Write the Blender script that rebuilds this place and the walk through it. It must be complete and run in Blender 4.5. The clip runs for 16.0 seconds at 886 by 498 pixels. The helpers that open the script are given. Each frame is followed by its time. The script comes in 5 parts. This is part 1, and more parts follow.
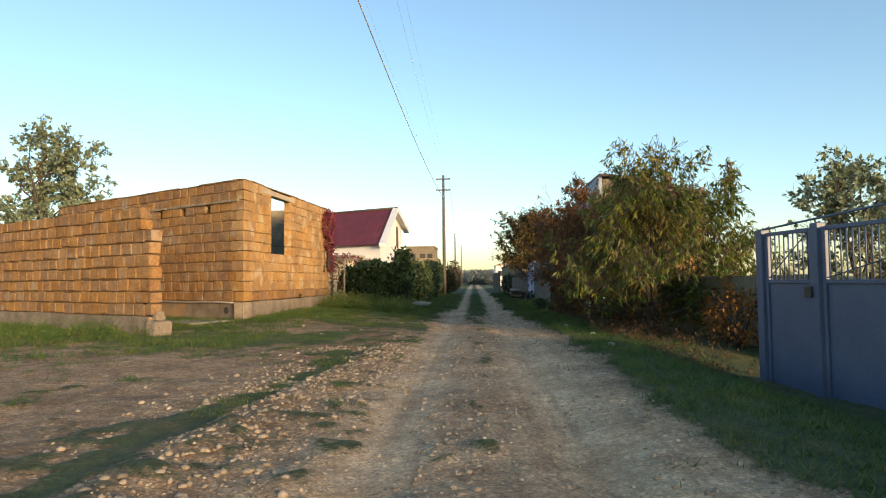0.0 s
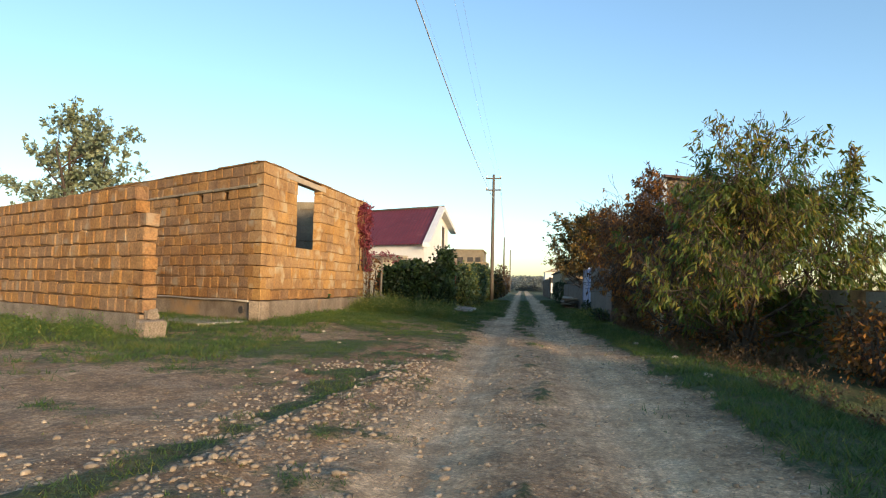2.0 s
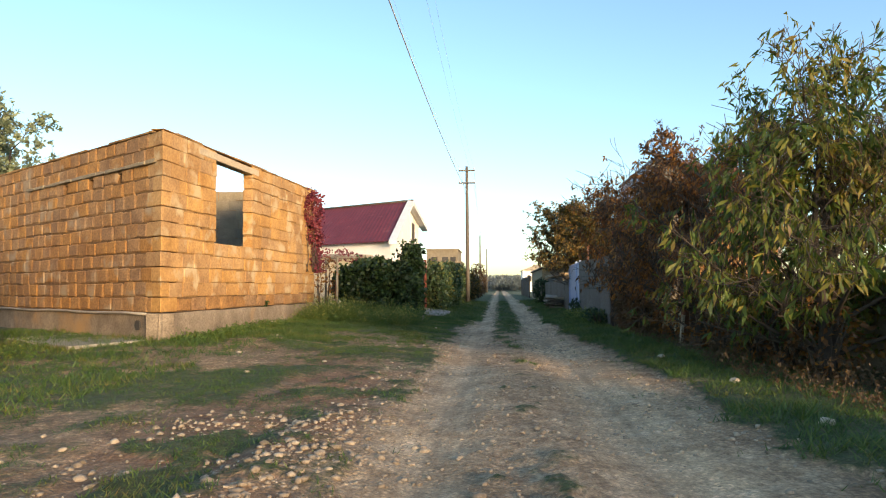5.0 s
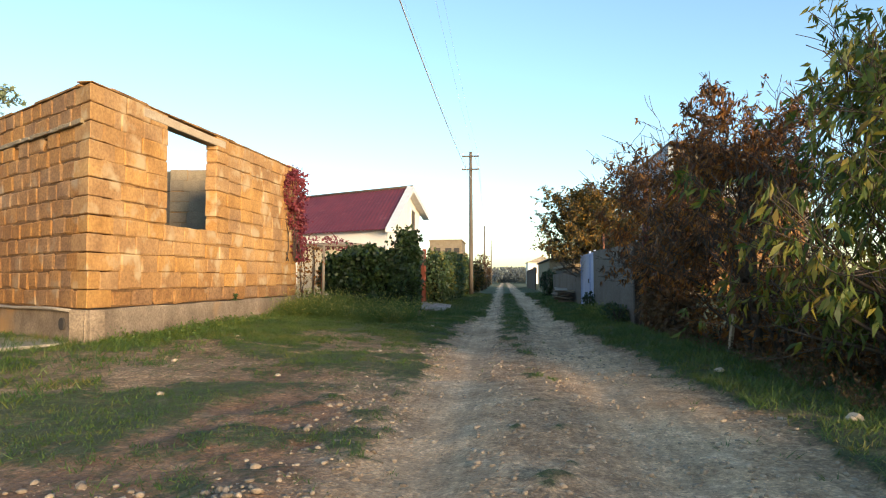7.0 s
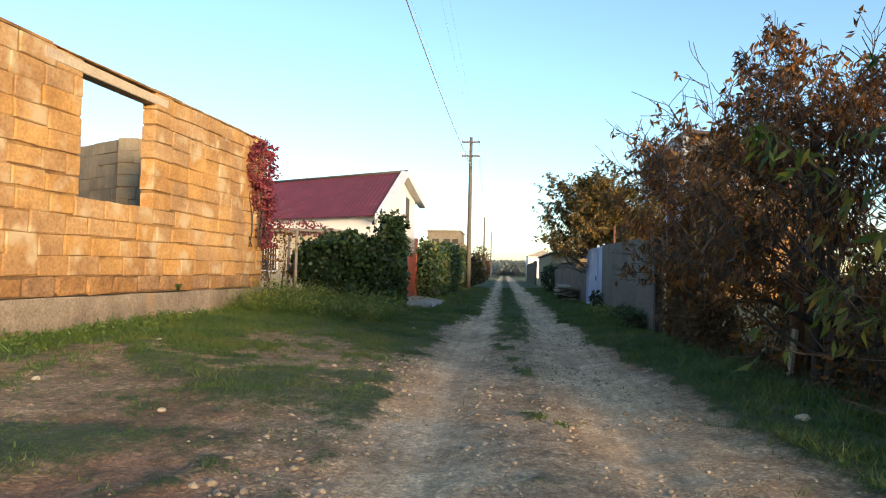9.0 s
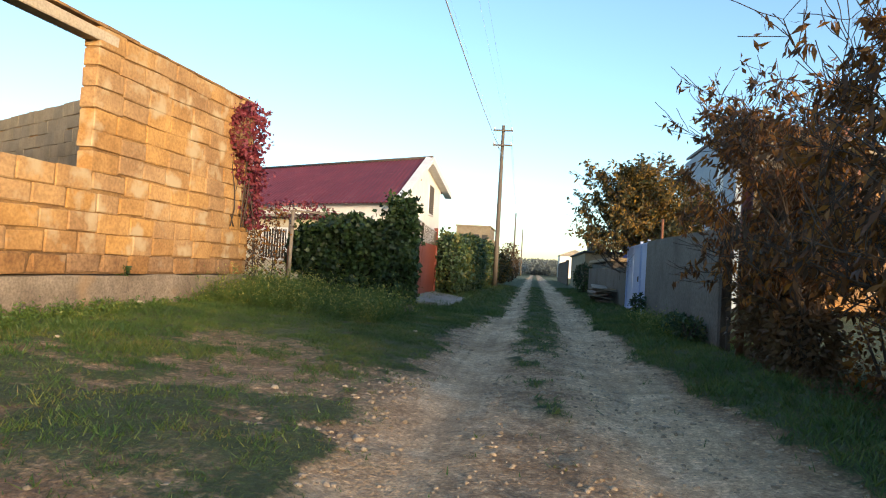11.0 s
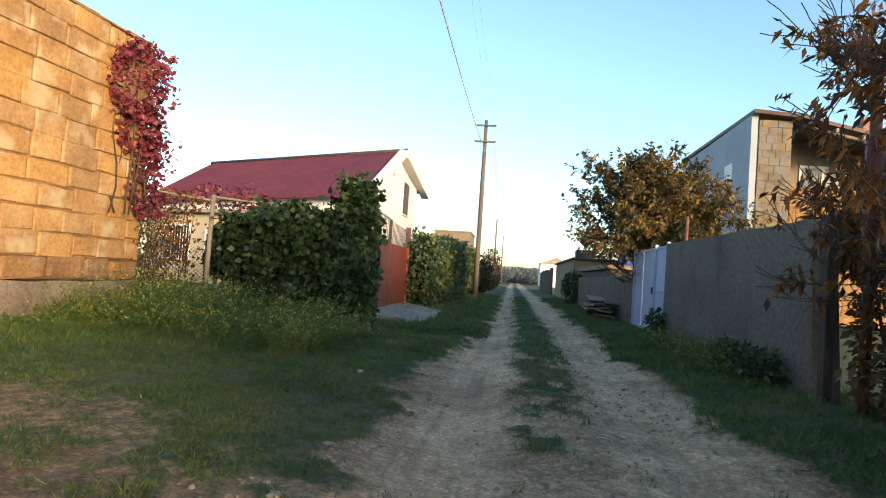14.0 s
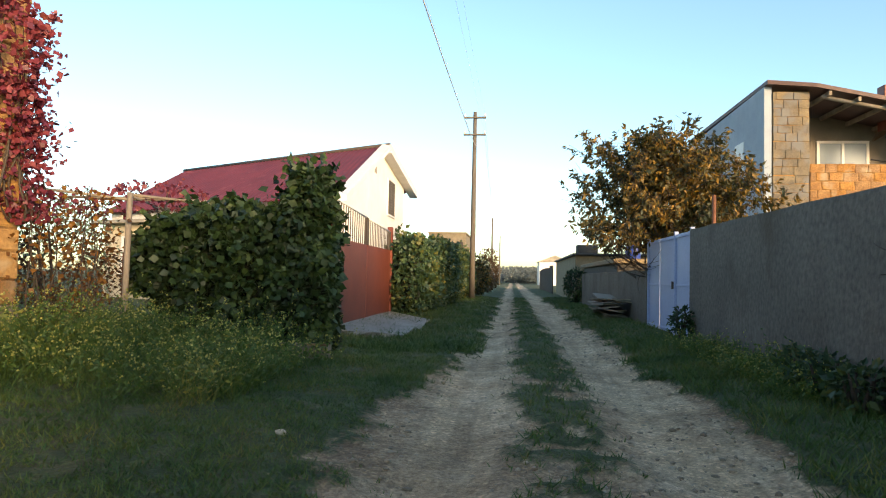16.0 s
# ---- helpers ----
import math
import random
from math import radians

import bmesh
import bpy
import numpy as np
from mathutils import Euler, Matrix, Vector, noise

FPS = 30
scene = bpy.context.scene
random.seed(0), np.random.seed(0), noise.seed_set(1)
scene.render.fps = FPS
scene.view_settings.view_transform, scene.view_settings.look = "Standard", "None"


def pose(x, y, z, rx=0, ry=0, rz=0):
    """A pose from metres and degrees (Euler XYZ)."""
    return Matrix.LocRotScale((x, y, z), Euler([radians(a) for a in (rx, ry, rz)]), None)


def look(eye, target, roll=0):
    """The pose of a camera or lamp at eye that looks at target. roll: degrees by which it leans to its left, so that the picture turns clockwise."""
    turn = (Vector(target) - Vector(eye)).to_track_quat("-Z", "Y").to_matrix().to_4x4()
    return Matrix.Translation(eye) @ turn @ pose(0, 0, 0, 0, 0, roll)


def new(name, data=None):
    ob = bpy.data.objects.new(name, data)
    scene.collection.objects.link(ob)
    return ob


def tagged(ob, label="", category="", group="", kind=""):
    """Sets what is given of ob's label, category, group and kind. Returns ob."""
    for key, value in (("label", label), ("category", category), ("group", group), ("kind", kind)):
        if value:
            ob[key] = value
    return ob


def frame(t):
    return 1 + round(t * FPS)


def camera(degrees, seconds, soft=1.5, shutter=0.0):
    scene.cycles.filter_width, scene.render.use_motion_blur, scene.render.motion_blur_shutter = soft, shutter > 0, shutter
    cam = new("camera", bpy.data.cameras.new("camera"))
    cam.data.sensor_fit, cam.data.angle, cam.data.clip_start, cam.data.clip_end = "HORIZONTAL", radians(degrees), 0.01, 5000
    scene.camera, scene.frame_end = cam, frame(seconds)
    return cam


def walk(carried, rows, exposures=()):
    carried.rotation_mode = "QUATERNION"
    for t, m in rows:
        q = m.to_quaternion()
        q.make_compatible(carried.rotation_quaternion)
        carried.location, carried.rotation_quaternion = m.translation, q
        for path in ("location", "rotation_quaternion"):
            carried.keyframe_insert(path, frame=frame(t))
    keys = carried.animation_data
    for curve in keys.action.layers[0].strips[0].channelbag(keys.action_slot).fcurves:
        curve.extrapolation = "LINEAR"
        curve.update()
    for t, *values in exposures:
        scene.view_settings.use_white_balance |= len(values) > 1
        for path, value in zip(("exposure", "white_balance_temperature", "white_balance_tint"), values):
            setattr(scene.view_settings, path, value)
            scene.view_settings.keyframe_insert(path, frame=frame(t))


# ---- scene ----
cam = camera(68.3, 16.0, 1.1)
# seconds, place in metres, turn in degrees
PATH = [
    (0.0, -0.010, -0.031, 1.268, 92.776, 0.668, 2.697),
    (0.5, 0.060, 0.628, 1.250, 94.177, 2.078, 7.224),
    (1.0, -0.001, 1.305, 1.259, 92.598, -0.163, 4.984),
    (1.5, -0.023, 2.012, 1.215, 93.490, 1.680, 4.985),
    (2.0, -0.071, 2.691, 1.233, 93.140, -1.305, 6.899),
    (2.5, -0.126, 3.340, 1.259, 92.122, 1.621, 4.903),
    (3.0, -0.109, 4.021, 1.260, 91.654, 0.165, 6.709),
    (3.5, -0.191, 4.677, 1.233, 93.416, 0.370, 3.808),
    (4.0, -0.179, 5.321, 1.188, 93.753, 0.925, 4.652),
    (6.5, -0.168, 8.340, 1.196, 92.504, -0.254, 4.985),
    (7.0, -0.219, 8.984, 1.183, 92.599, 0.141, 5.278),
    (7.5, -0.257, 9.500, 1.183, 92.153, 0.040, 2.531),
    (8.0, -0.185, 10.210, 1.182, 92.560, -2.400, 4.469),
    (8.5, -0.257, 10.753, 1.254, 92.176, -0.393, 3.216),
    (9.0, -0.149, 11.468, 1.235, 91.842, -1.344, 5.274),
    (11.5, -0.069, 14.604, 1.142, 91.359, -3.377, 7.981),
    (12.0, -0.178, 15.182, 1.152, 91.167, -2.687, 4.554),
    (12.5, -0.201, 15.866, 1.106, 93.113, -4.206, 8.507),
    (13.0, -0.314, 16.474, 1.140, 92.077, -4.221, 6.438),
    (13.5, -0.362, 17.116, 1.100, 93.599, -0.382, 7.964),
    (14.0, -0.389, 17.702, 1.133, 92.192, -3.918, 6.102),
    (14.5, -0.436, 18.286, 1.147, 91.285, -1.075, 3.510),
    (15.0, -0.399, 18.859, 1.141, 91.939, -2.201, 4.790),
    (15.5, -0.402, 19.482, 1.150, 91.512, -1.159, 3.464),
    (16.0, -0.345, 20.031, 1.146, 92.482, -1.206, 6.021),
]
walk(cam, [(r[0], pose(*r[1:])) for r in PATH], exposures=[(0.0, 1.42, 8200, 10), (1.0, 1.38, 7500, 10), (3.0, 1.6, 7700, 10), (6.5, 1.75, 7800, 10), (9.0, 1.72, 7500, 10), (12.5, 1.75, 7400, 10), (16.0, 1.9, 8200, 10)])

# ---- light ----
SUN_AZ, SUN_EL = math.atan2(-0.80, 0.60), radians(8.5)   # towards the sun, from +x turning to +y
world = bpy.data.worlds.new("world")
scene.world = world
world.use_nodes = True
wn = world.node_tree
sky = wn.nodes.new("ShaderNodeTexSky")
sky.sky_type = "NISHITA"
sky.sun_disc = False
sky.sun_elevation = SUN_EL
sky.sun_rotation = math.pi / 2 - SUN_AZ
sky.altitude = 50
sky.air_density, sky.dust_density, sky.ozone_density = 1.0, 0.7, 3.2
wn.links.new(sky.outputs[0], wn.nodes["Background"].inputs[0])
wn.nodes["Background"].inputs[1].default_value = 0.15
sun = new("sun", bpy.data.lights.new("sun", "SUN"))
sun.data.energy, sun.data.angle, sun.data.color = 2.2, radians(12.0), (1.0, 0.74, 0.48)
sun_way = Vector((math.cos(SUN_AZ) * math.cos(SUN_EL), math.sin(SUN_AZ) * math.cos(SUN_EL), math.sin(SUN_EL)))
sun.matrix_world = look(sun_way * 60, (0, 0, 0))

# ---- materials ----
RND = random.Random(7)


def surf(name, c1, c2, scale=4.0, rough=0.85, bump=0.3, fine=45.0, dist=0.02, metal=0.0, vary=0.0, c3=None, grain=0.35, stain=None, stretch=(1, 1, 1), island=0.0):
    """Two-scale surface: broad patches from c1 to c2 (c3 for blots), fine grain, and relief. vary: brightness change from piece to piece."""
    m = bpy.data.materials.new(name)
    m.use_nodes = True
    t, L = m.node_tree, m.node_tree.links
    b = t.nodes["Principled BSDF"]
    co = t.nodes.new("ShaderNodeTexCoord")
    mp = t.nodes.new("ShaderNodeMapping")
    mp.inputs["Scale"].default_value = stretch
    geo = t.nodes.new("ShaderNodeNewGeometry")
    L.new(geo.outputs["Position"], mp.inputs[0])
    n1 = t.nodes.new("ShaderNodeTexNoise")
    n1.inputs["Scale"].default_value, n1.inputs["Detail"].default_value, n1.inputs["Roughness"].default_value = scale, 6, 0.62
    n2 = t.nodes.new("ShaderNodeTexNoise")
    n2.inputs["Scale"].default_value, n2.inputs["Detail"].default_value = fine, 4
    for n in (n1, n2):
        L.new(mp.outputs[0], n.inputs["Vector"])
    r = t.nodes.new("ShaderNodeValToRGB")
    e = r.color_ramp.elements
    e[0].position, e[0].color = 0.32, (*c1, 1)
    e[1].position, e[1].color = 0.68, (*c2, 1)
    if c3:
        x = e.new(0.78)
        x.color = (*c3, 1)
    L.new(n1.outputs["Fac"], r.inputs[0])
    mul = t.nodes.new("ShaderNodeMixRGB")
    mul.blend_type = "MULTIPLY"
    mul.inputs[0].default_value = grain
    g = t.nodes.new("ShaderNodeValToRGB")
    g.color_ramp.elements[0].position, g.color_ramp.elements[0].color = 0.3, (0.35, 0.35, 0.35, 1)
    g.color_ramp.elements[1].position, g.color_ramp.elements[1].color = 0.65, (1.15, 1.15, 1.15, 1)
    L.new(n2.outputs["Fac"], g.inputs[0])
    L.new(r.outputs[0], mul.inputs[1])
    L.new(g.outputs[0], mul.inputs[2])
    out = mul.outputs[0]
    if vary:
        oi = t.nodes.new("ShaderNodeObjectInfo")
        mr = t.nodes.new("ShaderNodeMapRange")
        mr.inputs["To Min"].default_value, mr.inputs["To Max"].default_value = 1 - vary, 1 + vary
        L.new(oi.outputs["Random"], mr.inputs["Value"])
        hs = t.nodes.new("ShaderNodeHueSaturation")
        hm = t.nodes.new("ShaderNodeMath")
        hm.operation = "MULTIPLY_ADD"
        hm.inputs[1].default_value, hm.inputs[2].default_value = vary * 7.3, 0.0
        L.new(oi.outputs["Random"], hm.inputs[0])
        hf = t.nodes.new("ShaderNodeMath")
        hf.operation = "FRACT"
        L.new(hm.outputs[0], hf.inputs[0])
        hr = t.nodes.new("ShaderNodeMapRange")
        hr.inputs["To Min"].default_value, hr.inputs["To Max"].default_value = 0.86, 1.08
        L.new(hf.outputs[0], hr.inputs["Value"])
        L.new(hr.outputs[0], hs.inputs["Saturation"])
        L.new(mr.outputs[0], hs.inputs["Value"])
        L.new(out, hs.inputs["Color"])
        out = hs.outputs[0]
    if island:
        mi = t.nodes.new("ShaderNodeMapRange")
        mi.inputs["To Min"].default_value, mi.inputs["To Max"].default_value = 1 - island, 1 + island
        L.new(geo.outputs["Random Per Island"], mi.inputs["Value"])
        hi = t.nodes.new("ShaderNodeHueSaturation")
        L.new(mi.outputs[0], hi.inputs["Value"])
        L.new(out, hi.inputs["Color"])
        out = hi.outputs[0]
    if stain:
        n3 = t.nodes.new("ShaderNodeTexNoise")
        n3.inputs["Scale"].default_value, n3.inputs["Detail"].default_value = stain[1], 5
        L.new(mp.outputs[0], n3.inputs["Vector"])
        r3 = t.nodes.new("ShaderNodeValToRGB")
        r3.color_ramp.elements[0].position, r3.color_ramp.elements[1].position = stain[2], stain[2] + 0.12
        L.new(n3.outputs["Fac"], r3.inputs[0])
        mx = t.nodes.new("ShaderNodeMixRGB")
        L.new(r3.outputs[0], mx.inputs[0])
        L.new(out, mx.inputs[1])
        mx.inputs[2].default_value = (*stain[0], 1)
        out = mx.outputs[0]
    L.new(out, b.inputs["Base Color"])
    b.inputs["Roughness"].default_value, b.inputs["Metallic"].default_value = rough, metal
    if bump:
        ad = t.nodes.new("ShaderNodeMath")
        ad.operation = "MULTIPLY_ADD"
        ad.inputs[1].default_value = 0.5
        L.new(n2.outputs["Fac"], ad.inputs[0])
        L.new(n1.outputs["Fac"], ad.inputs[2])
        bp = t.nodes.new("ShaderNodeBump")
        bp.inputs["Strength"].default_value, bp.inputs["Distance"].default_value = bump, dist
        L.new(ad.outputs[0], bp.inputs["Height"])
        L.new(bp.outputs[0], b.inputs["Normal"])
    return m


def leafy(name, stops, through_light=0.3, rough=0.55):
    """Leaves: one colour out of stops for each leaf, some light let through."""
    m = bpy.data.materials.new(name)
    m.use_nodes = True
    t, L = m.node_tree, m.node_tree.links
    b = t.nodes["Principled BSDF"]
    geo = t.nodes.new("ShaderNodeNewGeometry")
    nz = t.nodes.new("ShaderNodeTexNoise")
    nz.inputs["Scale"].default_value = 1.1
    L.new(geo.outputs["Position"], nz.inputs["Vector"])
    md = t.nodes.new("ShaderNodeMath")
    md.operation = "MULTIPLY_ADD"
    md.inputs[1].default_value = 0.55
    L.new(geo.outputs["Random Per Island"], md.inputs[0])
    sb = t.nodes.new("ShaderNodeMath")
    sb.operation = "MULTIPLY_ADD"
    sb.inputs[1].default_value, sb.inputs[2].default_value = 1.3, -0.42
    L.new(nz.outputs["Fac"], sb.inputs[0])
    L.new(sb.outputs[0], md.inputs[2])
    r = t.nodes.new("ShaderNodeValToRGB")
    e = r.color_ramp.elements
    while len(e) < len(stops):
        e.new(0.5)
    for i, c in enumerate(stops):
        e[i].position, e[i].color = i / (len(stops) - 1), (*c, 1)
    L.new(md.outputs[0], r.inputs[0])
    L.new(r.outputs[0], b.inputs["Base Color"])
    b.inputs["Roughness"].default_value = rough
    tr = t.nodes.new("ShaderNodeBsdfTranslucent")
    L.new(r.outputs[0], tr.inputs[0])
    mx = t.nodes.new("ShaderNodeMixShader")
    mx.inputs[0].default_value = through_light
    L.new(b.outputs[0], mx.inputs[1])
    L.new(tr.outputs[0], mx.inputs[2])
    L.new(mx.outputs[0], t.nodes["Material Output"].inputs["Surface"])
    return m


M_BLOCK = surf("shell_limestone", (0.29, 0.142, 0.042), (0.50, 0.28, 0.090), 1.5, 0.95, 0.6, 22, 0.022, vary=0.085, grain=0.42, c3=(0.53, 0.35, 0.15), stain=((0.44, 0.335, 0.20), 2.3, 0.54))
M_BLOCK_RED = surf("rough_limestone", (0.21, 0.102, 0.038), (0.37, 0.20, 0.075), 2.1, 0.95, 0.7, 22, 0.03, vary=0.13, grain=0.6, c3=(0.44, 0.27, 0.12), stain=((0.30, 0.235, 0.16), 1.6, 0.58))
M_BLOCK_PALE = surf("pale_limestone", (0.19, 0.155, 0.105), (0.27, 0.225, 0.155), 2.2, 0.95, 0.6, 38, 0.02, vary=0.12, grain=0.4)
M_MORTAR = surf("lime_mortar", (0.13, 0.066, 0.024), (0.40, 0.23, 0.09), 2.6, 0.95, 0.8, 40)
M_MORTAR_DARK = surf("old_mortar", (0.07, 0.036, 0.014), (0.20, 0.11, 0.045), 3.4, 0.95, 0.8, 40)
M_PLINTH = surf("cast_concrete_plinth", (0.15, 0.115, 0.085), (0.30, 0.245, 0.185), 1.9, 0.92, 0.7, 30, stain=((0.34, 0.21, 0.10), 0.7, 0.60), grain=0.6, c3=(0.36, 0.31, 0.25))
M_CONC = surf("grey_concrete", (0.24, 0.22, 0.19), (0.36, 0.33, 0.28), 1.8, 0.9, 0.4, 40)
M_LINTEL = surf("pale_concrete", (0.40, 0.32, 0.23), (0.50, 0.42, 0.31), 2.0, 0.9, 0.3, 30)
M_RENDER = surf("grey_cement_render", (0.115, 0.10, 0.08), (0.165, 0.145, 0.12), 0.9, 0.9, 0.9, 14, 0.03, stain=((0.085, 0.07, 0.05), 0.8, 0.56), grain=0.55)
M_WHITE = surf("white_house_render", (0.74, 0.72, 0.68), (0.82, 0.80, 0.77), 1.2, 0.9, 0.15, 60, grain=0.12)
M_CREAM = surf("cream_house_render", (0.46, 0.40, 0.29), (0.54, 0.48, 0.36), 1.2, 0.9, 0.2, 60, grain=0.15)
M_PILLAR = surf("mottled_grey_blocks", (0.10, 0.09, 0.075), (0.22, 0.175, 0.115), 2.6, 0.95, 0.7, 30, 0.02, vary=0.12, grain=0.5, stain=((0.15, 0.15, 0.15), 1.7, 0.52))
# darker copy of the house render, with the loggia's shade put into its colour
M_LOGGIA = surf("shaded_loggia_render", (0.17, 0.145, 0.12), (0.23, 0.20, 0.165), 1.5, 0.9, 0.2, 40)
M_ROOFTIN = surf("dark_red_roof_sheet", (0.06, 0.03, 0.03), (0.10, 0.05, 0.045), 2, 0.6, 0.2)
M_BLUEWALL = surf("blue_grey_render", (0.27, 0.33, 0.40), (0.34, 0.40, 0.46), 1.0, 0.9, 0.2, 50, grain=0.2)
M_ROOF = surf("red_painted_metal", (0.12, 0.012, 0.018), (0.19, 0.023, 0.028), 0.8, 0.68, 0.1, 30, stain=((0.20, 0.045, 0.045), 1.3, 0.6), grain=0.4)
M_TRIM = surf("white_trim", (0.66, 0.66, 0.65), (0.75, 0.75, 0.73), 2, 0.6, 0.05, grain=0.15)
M_BLUE = surf("blue_gate_paint", (0.058, 0.088, 0.155), (0.078, 0.112, 0.19), 1.5, 0.45, 0.08, 30, grain=0.25)
M_PALEBLUE = surf("pale_blue_gate_paint", (0.30, 0.38, 0.58), (0.38, 0.46, 0.64), 1.2, 0.5, 0.1, 30, grain=0.25)
M_RUSTRED = surf("red_oxide_paint", (0.145, 0.034, 0.02), (0.20, 0.048, 0.027), 1.3, 0.55, 0.1, 30, grain=0.3)
M_IRON = surf("dark_iron", (0.05, 0.045, 0.04), (0.10, 0.07, 0.05), 8, 0.6, 0.2, 60, metal=0.4)
M_RUST = surf("rusty_pipe", (0.14, 0.05, 0.025), (0.22, 0.09, 0.045), 6, 0.8, 0.3, 60)
M_POLE = surf("weathered_pole", (0.09, 0.078, 0.066), (0.155, 0.135, 0.115), 3, 0.9, 0.4, 50, stretch=(1, 1, 0.15))
M_WOOD = surf("grey_wood", (0.20, 0.16, 0.12), (0.32, 0.27, 0.21), 5, 0.85, 0.4, 60, stretch=(1, 1, 0.2))
M_BARK = surf("dark_bark", (0.045, 0.032, 0.024), (0.085, 0.065, 0.05), 9, 0.95, 0.8, 70, stretch=(1, 1, 0.3))
M_DARK = surf("dark_tar_roof", (0.03, 0.03, 0.03), (0.06, 0.055, 0.05), 2, 0.8, 0.3)
M_OCHRE = surf("ochre_block_wall", (0.22, 0.165, 0.10), (0.29, 0.225, 0.14), 1.5, 0.95, 0.5, 20)
M_CABLE = surf("grey_cable", (0.55, 0.57, 0.60), (0.62, 0.64, 0.67), 3, 0.6, 0)
M_STONE = surf("pale_stones", (0.25, 0.19, 0.13), (0.40, 0.32, 0.23), 9, 0.95, 0.4, 80, grain=0.35, island=0.35)
M_BLUEPLASTIC = surf("blue_plastic", (0.02, 0.05, 0.25), (0.03, 0.07, 0.32), 3, 0.4, 0)
# near-black colour for the shade between the leaves of the hedges
M_CORE = surf("hedge_inner_shade", (0.012, 0.016, 0.008), (0.02, 0.026, 0.012), 6, 1.0, 0.8)
L_GREEN = leafy("hedge_leaves", [(0.009, 0.022, 0.009), (0.016, 0.038, 0.012), (0.03, 0.066, 0.018), (0.085, 0.135, 0.035)], 0.2)
L_GREEN2 = leafy("hedge_leaves_autumn", [(0.02, 0.05, 0.03), (0.03, 0.07, 0.035), (0.06, 0.10, 0.03), (0.22, 0.18, 0.04)])
L_WALNUT = leafy("walnut_leaves", [(0.026, 0.055, 0.012), (0.045, 0.09, 0.015), (0.085, 0.13, 0.02), (0.22, 0.19, 0.03), (0.12, 0.065, 0.02)], 0.45)
L_BROWN = leafy("brown_leaves", [(0.026, 0.022, 0.012), (0.07, 0.035, 0.014), (0.15, 0.062, 0.018), (0.34, 0.15, 0.026), (0.11, 0.028, 0.015)], 0.4)
L_GOLD = leafy("golden_leaves", [(0.014, 0.024, 0.008), (0.028, 0.036, 0.010), (0.06, 0.05, 0.012), (0.26, 0.145, 0.02), (0.05, 0.025, 0.012)])
L_CREEPER = leafy("red_creeper", [(0.07, 0.014, 0.025), (0.15, 0.022, 0.04), (0.24, 0.045, 0.06), (0.20, 0.075, 0.04)])
# green made paler to put the sunlit haze into the leaf colour
L_POPLAR = leafy("poplar_leaves_hazed", [(0.13, 0.17, 0.10), (0.19, 0.24, 0.15), (0.28, 0.32, 0.20)])
L_GRASS = leafy("grass_blades", [(0.026, 0.062, 0.013), (0.04, 0.095, 0.018), (0.09, 0.14, 0.026), (0.20, 0.155, 0.05)], 0.25)
L_FLOWER = leafy("flower_heads", [(0.45, 0.42, 0.10), (0.38, 0.36, 0.09), (0.30, 0.32, 0.08), (0.55, 0.50, 0.16)], 0.3)
L_WEED = leafy("tall_weeds", [(0.04, 0.09, 0.016), (0.06, 0.125, 0.024), (0.11, 0.16, 0.03), (0.26, 0.24, 0.05)], 0.3)
L_DRY = leafy("dry_weeds", [(0.07, 0.042, 0.022), (0.14, 0.085, 0.038), (0.10, 0.055, 0.03)], 0.3)
# distance haze is put into these greyed leaf colours
L_FAR = leafy("hazed_far_foliage", [(0.12, 0.15, 0.15), (0.17, 0.20, 0.19), (0.22, 0.22, 0.19)], 0.2)


# ---- helpers ----
def thing(name, label, category, at=(0, 0, 0), group="", kind=""):
    ob = new(name)
    ob.empty_display_size = 0.1
    ob.matrix_world = pose(*at)
    return tagged(ob, label, category, group, kind)


def part(name, bm, material, parent=None, label=""):
    me = bpy.data.meshes.new(name)
    bm.normal_update()
    bm.to_mesh(me)
    bm.free()
    me.materials.append(material)
    ob = new(name, me)
    if parent:
        ob.parent = parent
        ob.matrix_parent_inverse = Matrix.Identity(4) if parent.parent else parent.matrix_basis.inverted()
    return tagged(ob, label)


def bx(bm, x0, x1, y0, y1, z0, z1, m=None, bevel=0.0, rough=0.0):
    """A box, with bevelled edges and unevenness if given."""
    r = bmesh.ops.create_cube(bm, size=1.0)
    vs = r["verts"]
    for v in vs:
        v.co = Vector(((x0 + x1) / 2 + v.co.x * (x1 - x0), (y0 + y1) / 2 + v.co.y * (y1 - y0), (z0 + z1) / 2 + v.co.z * (z1 - z0)))
    if bevel:
        es = list({e for v in vs for e in v.link_edges})
        vs = list({v for f in bmesh.ops.bevel(bm, geom=es, offset=bevel, segments=1, affect="EDGES")["faces"] for v in f.verts} | {v for v in vs if v.is_valid})
    for v in vs:
        if rough:
            v.co += Vector((RND.uniform(-rough, rough), RND.uniform(-rough, rough), RND.uniform(-rough, rough)))
        if m:
            v.co = m @ v.co
    return bm


